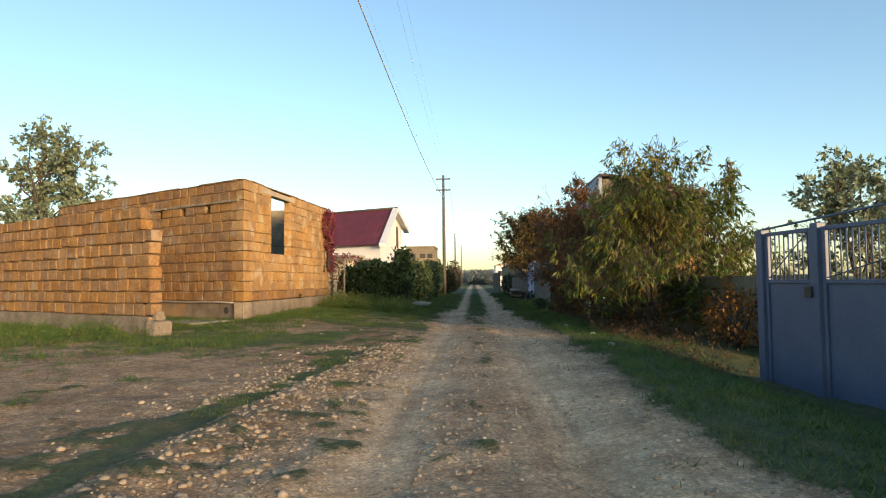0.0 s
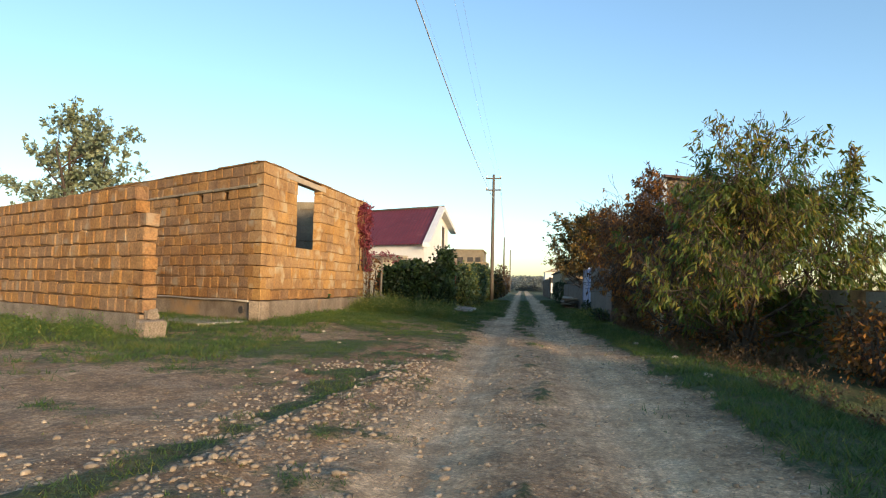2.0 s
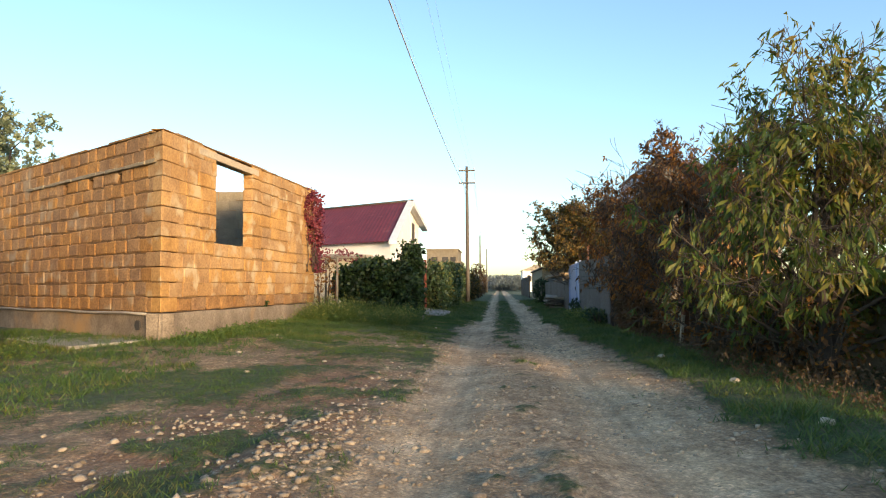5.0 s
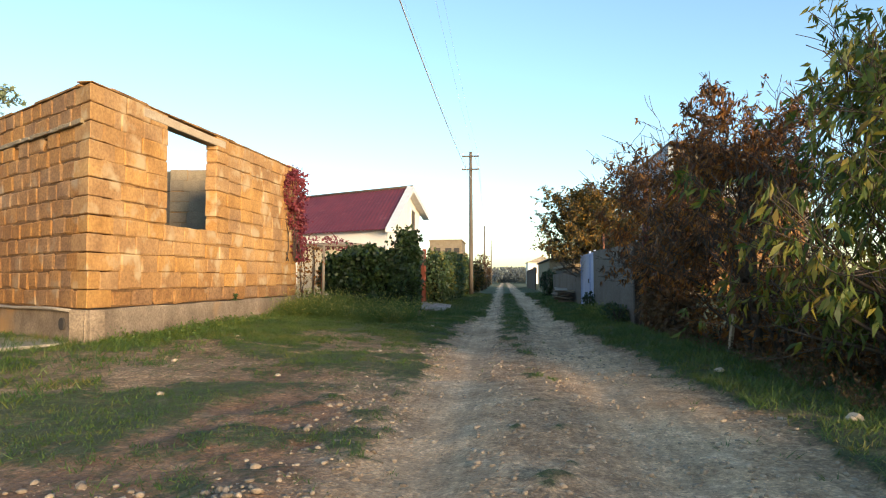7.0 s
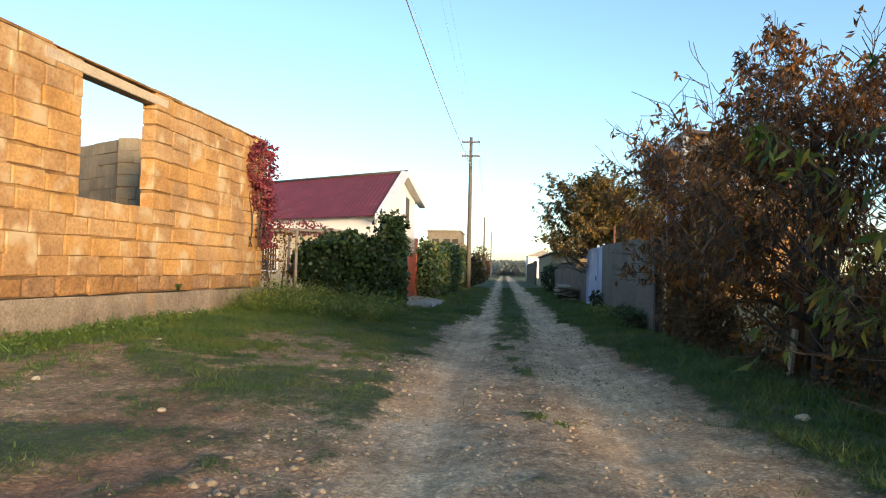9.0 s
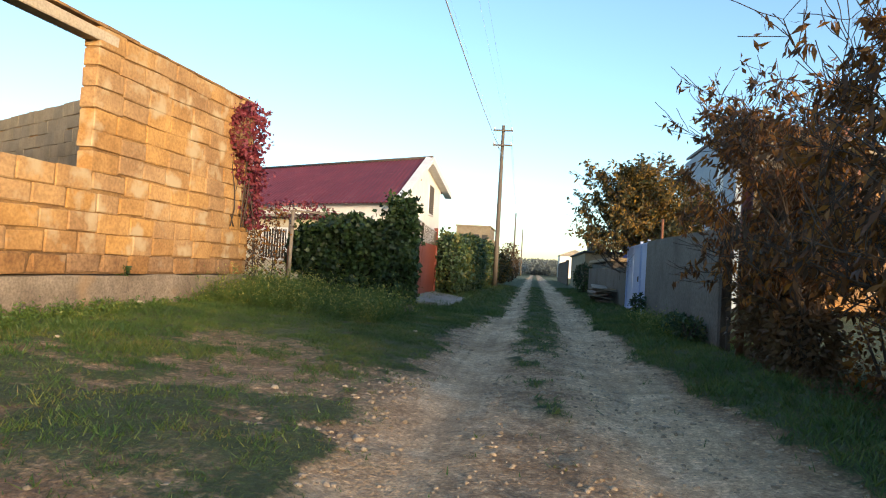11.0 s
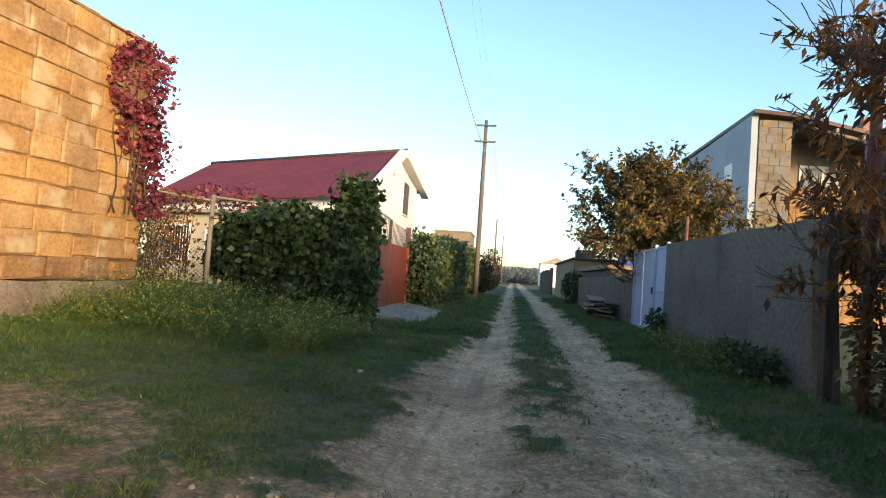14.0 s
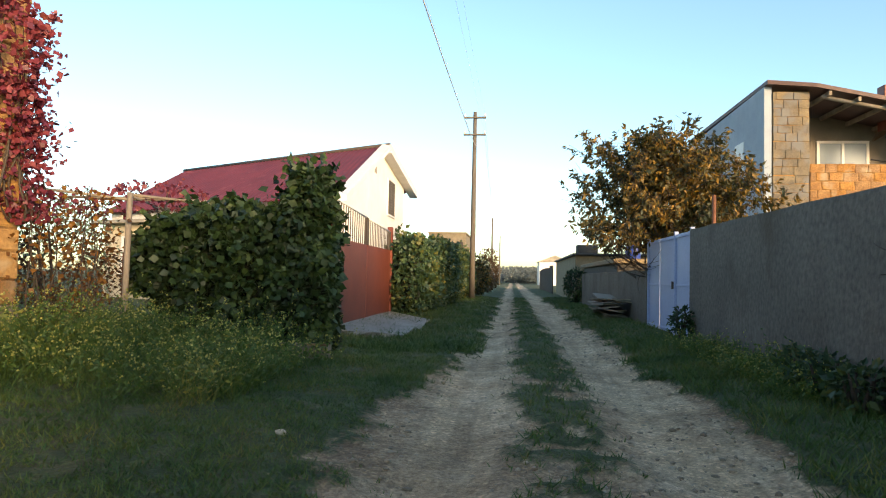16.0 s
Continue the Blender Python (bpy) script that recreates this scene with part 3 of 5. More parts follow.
# dark sheets added behind the beam holes in place of the shade inside them
for h in side_holes:
    part("pocket_shade", bx(bmesh.new(), h[0] - 0.04, h[1] + 0.04, TH - 0.07, TH - 0.035, h[2] - 0.04, h[3] + 0.1, m), M_MORTAR_DARK, building, "dark sheet standing in for the shade in a beam pocket")
# corner blocks that tie the two walls together
U, V = (F - C).normalized(), SKEW
UN, VN = Vector((-U.y, U.x, 0)), Vector((V.y, -V.x, 0))
inner = C + (U + V) * (TH / UN.dot(V))
for i in range(12):
    foot = [C, C + U * QU[i % 2], C + U * QU[i % 2] + UN * TH, inner, C + V * QV[i % 2] + VN * TH, C + V * QV[i % 2]]
    bm = bmesh.new()
    za, zb = ZP + i * CH + RND.uniform(0.004, 0.012), ZP + (i + 1) * CH - RND.uniform(0.004, 0.012)
    f0 = bm.faces.new([bm.verts.new((p.x + RND.uniform(-0.01, 0.01), p.y + RND.uniform(-0.01, 0.01), za)) for p in foot])
    r = bmesh.ops.extrude_face_region(bm, geom=[f0])
    for v in r["geom"]:
        if isinstance(v, bmesh.types.BMVert):
            v.co.z = zb
    bmesh.ops.recalc_face_normals(bm, faces=bm.faces[:])
    bmesh.ops.bevel(bm, geom=[e for e in bm.edges], offset=0.014, segments=1, affect="EDGES")
    part("corner_block", bm, M_BLOCK, building)
# inner walls seen through the window
B1, B2, B3 = Vector((-6.62, 26.9, 0)), Vector((-9.55, 26.75, 0)), Vector((-14.5, 29.8, 0))
block_wall(building, B1, B2, 0.3, 0.1, 14, CH, 0.52, meshes=BLOCKS_PALE, name="inner_wall")
block_wall(building, B2 + Vector((0.1, 0.12, 0)), B3, 0.3, 0.1, 14, CH, 0.52, meshes=BLOCKS_PALE, name="inner_wall")
bm = bmesh.new()
m, ln = frame_of(FL, CL)
bx(bm, 0, ln, 0, 0.36, 0, ZP + 10.0 * CH, m)
part("wall", bm, M_OCHRE, building)
# concrete lintel over the window and the rough capping of the wall top
m, ln = frame_of(C, F)
bm = bmesh.new()
bx(bm, 1.35, 4.35, -0.012, TH + 0.012, 4.075, 4.235, m, 0.012, 0.006)
part("lintel", bm, M_LINTEL, building, "pale cast concrete lintel")
m2, ln2 = frame_of(CL, C)
for mm, le in ((m, ln), (m2, ln2 - 0.4)):
    x = 0.0
    while x < le - 0.05:
        w = RND.uniform(0.5, 1.1)
        part("capping_stone", bx(bmesh.new(), x, min(x + w, le), -0.015, TH + 0.015, ZP + 12 * CH, ZP + 12 * CH + RND.uniform(0.02, 0.055), mm, 0.008, 0.006), M_MORTAR, building)
        x += w + 0.004
# rough mortar ledge above the beam holes
x = ln2 - 6.5
while x < ln2 - 0.25:
    w = RND.uniform(0.18, 0.4)
    part("ledge_stone", bx(bmesh.new(), x, x + w, -0.045 - RND.uniform(0, 0.03), 0.02, ZP + 10 * CH - 0.03, ZP + 10 * CH + RND.uniform(0.02, 0.05), m2, 0.01, 0.008), M_BLOCK_PALE, building)
    x += w
bm = bmesh.new()
tube(bm, [m2 @ Vector((a, -0.07, 0.70 + 0.012 * math.sin(a * 2))) for a in np.linspace(1.5, ln2 - 0.4, 14)], [0.028] * 14, 8)
part("pipe", bm, M_CONC, building, "pale pipe along the plinth")
bm = bmesh.new()
tube(bm, [m2 @ Vector((ln2 - 0.75, y, 0.47)) for y in (-0.06, -0.02)], [0.10, 0.10], 14)
part("drain_hole", bm, M_DARK, building, "dark round drain opening")
# concrete slab at the foot of the side wall
bm = bmesh.new()
bx(bm, ln2 - 7.0, ln2 - 0.3, -1.5, -0.05, -0.1, 0.20, m2, 0.02, 0.01)
tagged(part("concrete_slab", bm, M_CONC), "worn pale concrete slab beside the unfinished building", "slab")

# fence of blocks on a concrete footing, broken off at its end
P = Vector((-7.45, 14.75, 0))
FD = Vector((-0.855, 0.52, 0)).normalized()
PQ = P + FD * 11.0
fence = thing("block_fence", "tall orange limestone block fence, broken at its end", "fence", (P.x, P.y, 0))
plinth(fence, PQ, P, 0.30, 0.52, "footing", out=0.05)
CUT = [0, 0, 0.04, 0.02, 0.10, 0.06, 0.0, 0.42, 0.50]
block_wall(fence, PQ, P, 0.28, 0.52, 9, 0.288, 0.42, meshes=BLOCKS_FENCE, end_cut=lambda i: 11.0 - CUT[i], mortar=M_MORTAR_DARK, loose=1.1, gap=0.034, proud=0.04)
bm = bmesh.new()
m, ln = frame_of(PQ, P)
bx(bm, ln - 0.05, ln + 0.28, -0.12, 0.36, -0.1, 0.42, m, 0.04, 0.03)
bx(bm, ln + 0.02, ln + 0.16, 0.02, 0.26, 0.42, 0.62, m, 0.03, 0.03)
part("footing_end", bm, M_PLINTH, fence)

# ---- right side: rendered wall, pale blue gate, low wall ----
wall_thing = thing("rendered_wall", "long grey cement-rendered yard wall with worn patches", "wall", (3.0, 25.4, 0))
bm = bmesh.new()
for i in range(15):
    a, b = 25.45 + i * 0.493, 25.45 + (i + 1) * 0.493
    bx(bm, 3.0, 3.22, a, b, -0.2, 2.06 + 0.10 * i / 15)
bmesh.ops.remove_doubles(bm, verts=bm.verts, dist=0.02)
bmesh.ops.delete(bm, geom=[f for f in bm.faces if all(len(e.link_faces) > 2 for e in f.edges)], context="FACES")
for v in bm.verts:
    v.co += Vector((RND.uniform(-0.008, 0.008), 0, RND.uniform(-0.012, 0.012)))
    if v.co.y < 25.6 and v.co.z > 1:
        v.co.y += 0.18
part("wall", bm, M_RENDER, wall_thing)
bm = bmesh.new()
bx(bm, 2.90, 3.02, 24.98, 25.12, -0.2, 2.05, None, 0.012, 0.006)
part("post", bm, M_BARK, wall_thing, "dark timber end post")

gate2 = thing("metal_gate", "pale blue painted sheet metal gate in the yard wall", "gate", (3.05, 34.8, 0))
for a, b, nm in ((32.88, 34.05, "panel"), (34.09, 35.6, "panel"), (35.64, 36.72, "panel")):
    bm = bmesh.new()
    bx(bm, 3.06, 3.09, a, b, 0.06, 2.14, None, 0.004)
    for z in (0.10, 1.06, 2.06):
        bx(bm, 3.035, 3.06, a + 0.02, b - 0.02, z, z + 0.045, None, 0.003)
    part(nm, bm, M_PALEBLUE, gate2)
for y in (32.84, 34.07, 36.76):
    bm = bmesh.new()
    bx(bm, 3.01, 3.09, y - 0.035, y + 0.035, -0.2, 2.2, None, 0.006)
    part("post", bm, M_PALEBLUE, gate2)
bm = bmesh.new()
bx(bm, 2.99, 3.035, 34.2, 34.23, 1.0, 1.16, None, 0.004)
part("handle", bm, M_IRON, gate2, "dark handle")
pp = thing("pipe_post", "rust-coloured thin metal pipe standing behind the wall", "post", (3.3, 32.2, 0))
bm = bmesh.new()
tube(bm, [(3.30, 32.35, 0), (3.30, 32.35, 2.75)], [0.035, 0.035], 10)
part("pipe", bm, M_RUST, pp)

low = thing("low_wall", "low grey cement-rendered wall with streaks", "wall", (3.05, 37, 0))
bm = bmesh.new()
for i in range(14):
    a, b = 36.82 + i * 1.08, 36.82 + (i + 1) * 1.08
    bx(bm, 3.0, 3.2, a, b - 0.01, -0.2, 1.44 + RND.uniform(-0.015, 0.015), None, 0.008)
part("wall", bm, M_RENDER, low)

# ---- blue gate nearest the start ----
bg = thing("blue_gate", "dark blue painted metal gate with a barred top", "gate", (4.6, 9.2, -0.4))
GM, _ = frame_of((4.50, 10.42), (4.88, 8.0))   # x along the gate towards the start, y away from the road


def gate_leaf(u0, u1):
    bm = bmesh.new()
    bx(bm, u0, u1, 0.0, 0.015, -0.36, 1.19, GM, 0.003)
    part("sheet", bm, M_BLUE, bg)
    bm = bmesh.new()
    for a, b in ((u0, u0 + 0.055), (u1 - 0.055, u1)):
        bx(bm, a, b, -0.03, 0.03, -0.42, 1.94, GM, 0.005)
    for z in (-0.42, 1.17, 1.89):
        bx(bm, u0 + 0.055, u1 - 0.055, -0.028, 0.028, z, z + 0.055, GM, 0.005)
    part("frame", bm, M_BLUE, bg)
    n = int((u1 - u0) / 0.105)
    for i in range(1, n):
        u = u0 + (u1 - u0) * i / n
        part("bar", tube(bmesh.new(), [GM @ Vector((u, 0, 1.22)), GM @ Vector((u, 0, 1.90))], [0.011, 0.011], 6), M_BLUE, bg)
    part("brace", tube(bmesh.new(), [GM @ Vector((u0 + 0.07, -0.015, 1.25)), GM @ Vector((u1 - 0.07, -0.015, 1.90))], [0.009, 0.009], 6), M_BLUE, bg)


gate_leaf(0.14, 1.20)
gate_leaf(1.42, 4.55)
for u, w in ((0.03, 0.08), (1.31, 0.075), (4.66, 0.08)):
    part("post", bx(bmesh.new(), u - w, u + w, -0.07, 0.07, -0.7, 2.0, GM, 0.008), M_BLUE, bg)
part("lock", bx(bmesh.new(), 1.13, 1.27, -0.11, -0.06, 0.98, 1.13, GM, 0.01), M_IRON, bg, "black lock box")
part("rail", tube(bmesh.new(), [GM @ Vector((0.0, 0, 2.0)), GM @ Vector((2.3, 0.05, 2.12)), GM @ Vector((4.7, 0, 2.1))], [0.016, 0.016, 0.016], 6), M_BLUE, bg)


# ---- house with the red roof ----
def P3(o, d, u, v, z):
    return o + d * u + Vector((0, v, 0)) + Vector((0, 0, z))


HD = Vector((-11.4, 6.2, 0)).normalized()
H0 = Vector((-5.7, 0, 0))
house = thing("white_house", "white rendered house with a red corrugated metal roof", "house", (-5.7, 45, 0))
prof = [(39.6, 0.0), (39.6, 3.55), (45.9, 6.30), (51.6, 5.55), (51.6, 0.0)]   # gable outline: y, z
HLEN = 13.0
bm = bmesh.new()
g0 = [bm.verts.new((-5.7, y, z)) for y, z in prof]
g1 = [bm.verts.new(Vector((-5.7, y, z)) + HD * HLEN) for y, z in prof]
bm.faces.new(g0)
bm.faces.new(g1[::-1])
for i in range(len(prof)):
    j = (i + 1) % len(prof)
    if (i, j) not in ((1, 2), (2, 3)):
        bm.faces.new((g0[i], g1[i], g1[j], g0[j]))
part("wall", bm, M_WHITE, house)


def corrugated(a0, a1, along, length, pitch=0.26, amp=0.025, thick=0.03, name="roof", mat=None, parent=None):
    """A ribbed metal sheet between the edges a0 (low) and a1 (high), running along the way given."""
    bm = bmesh.new()
    n = int(length / pitch) * 4
    a0, a1 = Vector(a0), Vector(a1)
    nrm = along.cross(a1 - a0).normalized()
    if nrm.z < 0:
        nrm = -nrm
    rows = []
    for k in range(n + 1):
        s = along * (length * k / n)
        h = nrm * (amp * (0, 1, 1, 0)[k % 4])
        rows.append([bm.verts.new(a0 + s + h), bm.verts.new(a1 + s + h)])
    for r0, r1 in zip(rows, rows[1:]):
        bm.faces.new((r0[0], r1[0], r1[1], r0[1]))
    r = bmesh.ops.extrude_face_region(bm, geom=bm.faces[:])
    for v in r["geom"]:
        if isinstance(v, bmesh.types.BMVert):
            v.co -= nrm * thick
    return part(name, bm, mat or M_ROOF, parent)


apex = Vector((-5.35, 45.9, 6.42))
corrugated((-5.35, 39.0, 3.52), apex, HD, HLEN + 0.9, parent=house)
corrugated((-5.35, 53.4, 5.52), apex, HD, HLEN + 0.9, parent=house)
bm = bmesh.new()
tube(bm, [apex + Vector((0, 0, 0.03)), apex + HD * (HLEN + 0.9) + Vector((0, 0, 0.03))], [0.09, 0.09], 8)
part("ridge_cap", bm, M_IRON, house, "dark ridge cap")
for a, b, w in (((39.0, 3.36), (45.9, 6.27), 0.2), ((53.4, 5.20), (45.9, 6.12), 0.36)):
    bm = bmesh.new()
    vs = [bm.verts.new((x, y, z + dz)) for x in (-5.68, -5.27) for (y, z), dz in ((a, 0), (b, 0), (b, w), (a, w))]
    for q in ((0, 1, 2, 3), (7, 6, 5, 4), (0, 4, 5, 1), (3, 2, 6, 7), (1, 5, 6, 2), (0, 3, 7, 4)):
        bm.faces.new([vs[i] for i in q])
    part("bargeboard", bm, M_TRIM, house)


def shutter_window(parent, m, w, h, mat):
    """Shuttered window: frame and slats, in the plane y = 0 of m."""
    win = part("window", bx(bx(bx(bx(bmesh.new(), -w / 2 - 0.06, -w / 2, -0.06, 0.02, -0.06, h + 0.06, m), w / 2, w / 2 + 0.06, -0.06, 0.02, -0.06, h + 0.06, m), -w / 2, w / 2, -0.06, 0.02, h, h + 0.06, m), -w / 2, w / 2, -0.08, 0.02, -0.06, 0, m), M_TRIM, parent)
    bm = bmesh.new()
    bx(bm, -w / 2, w / 2, -0.02, 0.0, 0, h, m)
    part("pane", bm, mat, win)
    n = int(h / 0.11)
    bm = bmesh.new()
    for i in range(n):
        bx(bm, -w / 2, w / 2, -0.045, -0.02, h * i / n + 0.015, h * (i + 1) / n - 0.02, m, 0.004)
    part("shutter", bm, M_POLE, win)
    return win


shutter_window(house, Matrix.Translation((-5.7, 48.2, 3.8)) @ pose(0, 0, 0, 0, 0, 90), 1.6, 1.5, M_DARK)
bm = bmesh.new()
bx(bm, -5.74, -5.69, 44.75, 45.15, 5.15, 5.65, None, 0.01)
part("vent", bm, M_CONC, house)
# annex under the eaves with a barred window
annex = thing("house_annex", "cream rendered annex with barred windows under the red roof", "house annex", (-9, 38.5, 0))
A0 = Vector((-7.5, 38.7, 0))
AD = Vector((-0.93, 0.37, 0)).normalized()
am = Matrix.LocRotScale(A0, Euler((0, 0, math.atan2(AD.y, AD.x) + math.pi)), None)
bm = bmesh.new()
bx(bm, -7.6, 0, 0, 2.6, -0.1, 2.75, am)
part("wall", bm, M_CREAM, annex)
bm = bmesh.new()
bx(bm, -7.9, 0.2, -0.35, 2.7, 2.75, 2.87, am, 0.01)
part("roof_slab", bm, M_CONC, annex)
for wx in (-5.9, -3.6):
    wm = am @ Matrix.Translation((wx, 0, 1.05))
    win = part("window", bx(bx(bx(bx(bmesh.new(), -0.76, -0.68, -0.05, 0.03, -0.08, 1.28, wm), 0.68, 0.76, -0.05, 0.03, -0.08, 1.28, wm), -0.68, 0.68, -0.05, 0.03, 1.2, 1.28, wm), -0.78, 0.78, -0.10, 0.03, -0.08, 0, wm), M_TRIM, annex)
    bm = bmesh.new()
    bx(bm, -0.68, 0.68, -0.01, 0.0, 0, 1.2, wm)
    part("pane", bm, M_DARK, win)
    for i in range(9):
        bm = bmesh.new()
        tube(bm, [wm @ Vector((-0.6 + 0.15 * i, -0.06, 0)), wm @ Vector((-0.6 + 0.15 * i, -0.06, 1.2))], [0.012, 0.012], 5)
        part("bar", bm, M_TRIM, win)

# red yard gate with a barred top
rg = thing("red_gate", "red oxide painted sheet metal gate with grey bars above", "gate", (-3.7, 35, 0.2))
for a, b in ((32.0, 34.85), (34.9, 37.75)):
    bm = bmesh.new()
    bx(bm, -3.72, -3.69, a, b, 0.18, 1.86, None, 0.004)
    part("panel", bm, M_RUSTRED, rg)
    for y in (a + 0.03, b - 0.03):
        part("upright", bx(bmesh.new(), -3.74, -3.68, y - 0.03, y + 0.03, 1.86, 2.62 - (y - 32) * 0.045, None, 0.004), M_IRON, rg)
    for i in range(1, 15):
        y = a + (b - a) * i / 15
        bm = bmesh.new()
        tube(bm, [(-3.71, y, 1.86), (-3.71, y, 2.6 - (y - 32) * 0.045)], [0.012, 0.012], 5)
        part("bar", bm, M_POLE, rg, "grey bar")
    bm = bmesh.new()
    tube(bm, [(-3.71, a, 2.62 - (a - 32) * 0.045), (-3.71, b, 2.62 - (b - 32) * 0.045)], [0.022, 0.022], 6)
    part("rail", bm, M_TRIM, rg)
for y in (31.93, 37.82):
    bm = bmesh.new()
    bx(bm, -3.78, -3.64, y - 0.07, y + 0.07, -0.1, 2.5, None, 0.01)
    part("post", bm, M_RUSTRED, rg)
bm = bmesh.new()
vs = [bm.verts.new(c) for c in ((-3.9, 31.2, 0.20), (-3.9, 38.2, 0.20), (-2.35, 36.2, 0.10), (-2.3, 31.8, 0.10), (-3.9, 31.2, -0.2), (-3.9, 38.2, -0.2), (-2.3, 36.4, -0.2), (-2.25, 31.6, -0.2))]
for q in ((3, 2, 1, 0), (0, 1, 5, 4), (1, 2, 6, 5), (2, 3, 7, 6), (3, 0, 4, 7)):
    bm.faces.new([vs[i] for i in q])
bmesh.ops.subdivide_edges(bm, edges=bm.edges[:], cuts=5, use_grid_fill=True)
for v in bm.verts:
    v.co += Vector((RND.uniform(-0.04, 0.04), RND.uniform(-0.04, 0.04), RND.uniform(-0.012, 0.012)))
tagged(part("concrete_apron", bm, M_CONC), "cracked pale concrete ramp before the red gate", "ramp")
# pergola posts and rails by the creeper
perg = thing("pergola", "grey metal and wood pergola frame with creeper", "pergola", (-5.6, 28.9, 0))
for x, y, h in ((-5.75, 28.7, 2.25), (-6.9, 31.5, 2.35), (-4.6, 31.8, 2.3)):
    bm = bmesh.new()
    tube(bm, [(x, y, -0.1), (x + 0.02, y, h)], [0.045, 0.04], 8)
    part("post", bm, M_WOOD, perg)
for a, b in (((-5.75, 28.7, 2.2), (-6.9, 31.5, 2.3)), ((-5.75, 28.7, 2.15), (-7.6, 28.3, 2.3)), ((-5.75, 28.7, 2.22), (-4.6, 31.8, 2.27)), ((-6.9, 31.5, 2.32), (-4.6, 31.8, 2.3)), ((-7.4, 29.5, 2.28), (-5.2, 30.2, 2.3)), ((-7.6, 30.4, 2.36), (-4.9, 31.0, 2.34))):
    bm = bmesh.new()
    tube(bm, [a, tuple((p + q) / 2 + 0.02 for p, q in zip(a, b)), b], [0.022, 0.02, 0.022], 6)
    part("rail", bm, M_WOOD, perg)

# ---- house behind the yard wall ----
rh = thing("block_house", "two-storey house of pale blocks with a roofed loggia", "house", (9, 44, 0))
bm = bmesh.new()
vs = [bm.verts.new(c) for c in ((8.45, 44, 0), (8.45, 54, 0), (8.45, 54, 8.0), (8.45, 44, 8.15), (8.7, 44, 8.15), (8.7, 54, 8.0), (8.7, 54, 0), (8.7, 44, 0))]
for q in ((0, 3, 2, 1), (3, 4, 5, 2), (0, 7, 4, 3), (7, 6, 5, 4), (1, 2, 5, 6)):
    bm.faces.new([vs[i] for i in q])
part("side_wall", bm, M_BLUEWALL, rh, "smooth blue-grey rendered side wall")
block_wall(rh, (8.72, 43.95), (9.95, 43.95), 0.3, 0.2, 26, 0.298, 0.5, meshes=BLOCKS_PILLAR, name="front_wall", gap=0.015)
block_wall(rh, (9.97, 43.97), (15.2, 43.97), 0.25, 0.2, 17, 0.305, 0.5, meshes=BLOCKS_ROUGH, name="parapet", gap=0.015)
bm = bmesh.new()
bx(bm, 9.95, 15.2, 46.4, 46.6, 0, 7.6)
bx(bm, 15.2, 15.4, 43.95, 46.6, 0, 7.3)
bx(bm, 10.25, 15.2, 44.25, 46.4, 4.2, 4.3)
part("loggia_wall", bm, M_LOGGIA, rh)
wm = Matrix.Translation((12.2, 46.4, 5.3))
win = part("window", bx(bx(bx(bx(bx(bmesh.new(), -0.95, -0.85, -0.05, 0.03, -0.1, 1.4, wm), 0.85, 0.95, -0.05, 0.03, -0.1, 1.4, wm), -0.85, 0.85, -0.05, 0.03, 1.3, 1.4, wm), -0.85, 0.85, -0.08, 0.03, -0.1, 0, wm), -0.05, 0.05, -0.05, 0.03, 0, 1.3, wm), M_TRIM, rh)
bm = bmesh.new()
bx(bm, -0.85, 0.85, -0.02, -0.01, 0, 1.3, wm)
part("pane", bm, M_BLUEWALL, win)
bm = bmesh.new()
vs = [bm.verts.new(c) for c in ((8.45, 43.7, 8.16), (10.0, 43.5, 7.98), (15.6, 43.4, 6.75), (15.6, 47, 6.75), (10.0, 47, 7.98), (8.45, 54, 8.16))]
bm.faces.new(vs)
r = bmesh.ops.extrude_face_region(bm, geom=bm.faces[:])
for v in r["geom"]:
    if isinstance(v, bmesh.types.BMVert):
        v.co.z += 0.14
part("roof", bm, M_ROOFTIN, rh)
for i in range(6):
    x = 10.4 + 0.95 * i
    bm = bmesh.new()
    bx(bm, x, x + 0.1, 43.5, 46.4, 7.68 - (x - 10.4) * 0.22, 7.84 - (x - 10.4) * 0.22, None, 0.01)
    part("rafter", bm, M_WOOD, rh)
bm = bmesh.new()
vs0 = [(10.25, 43.75, 7.70), (15.4, 43.65, 6.6)]
tube(bm, vs0, [0.07, 0.07], 6)
part("beam", bm, M_WOOD, rh)
bm = bmesh.new()
bx(bm, 13.3, 13.5, 43.9, 44.1, 5.3, 7.15, None, 0.01)
part("post", bm, M_RUSTRED, rh)
bm = bmesh.new()
bx(bm, 8.42, 8.46, 46.0, 47.0, 5.4, 6.6, None, 0.01)
part("window", bm, M_TRIM, rh)
chim = part("chimney", bx(bmesh.new(), 13.2, 13.7, 45.4, 45.9, 6.9, 8.6, None, 0.02), M_RUSTRED, rh)

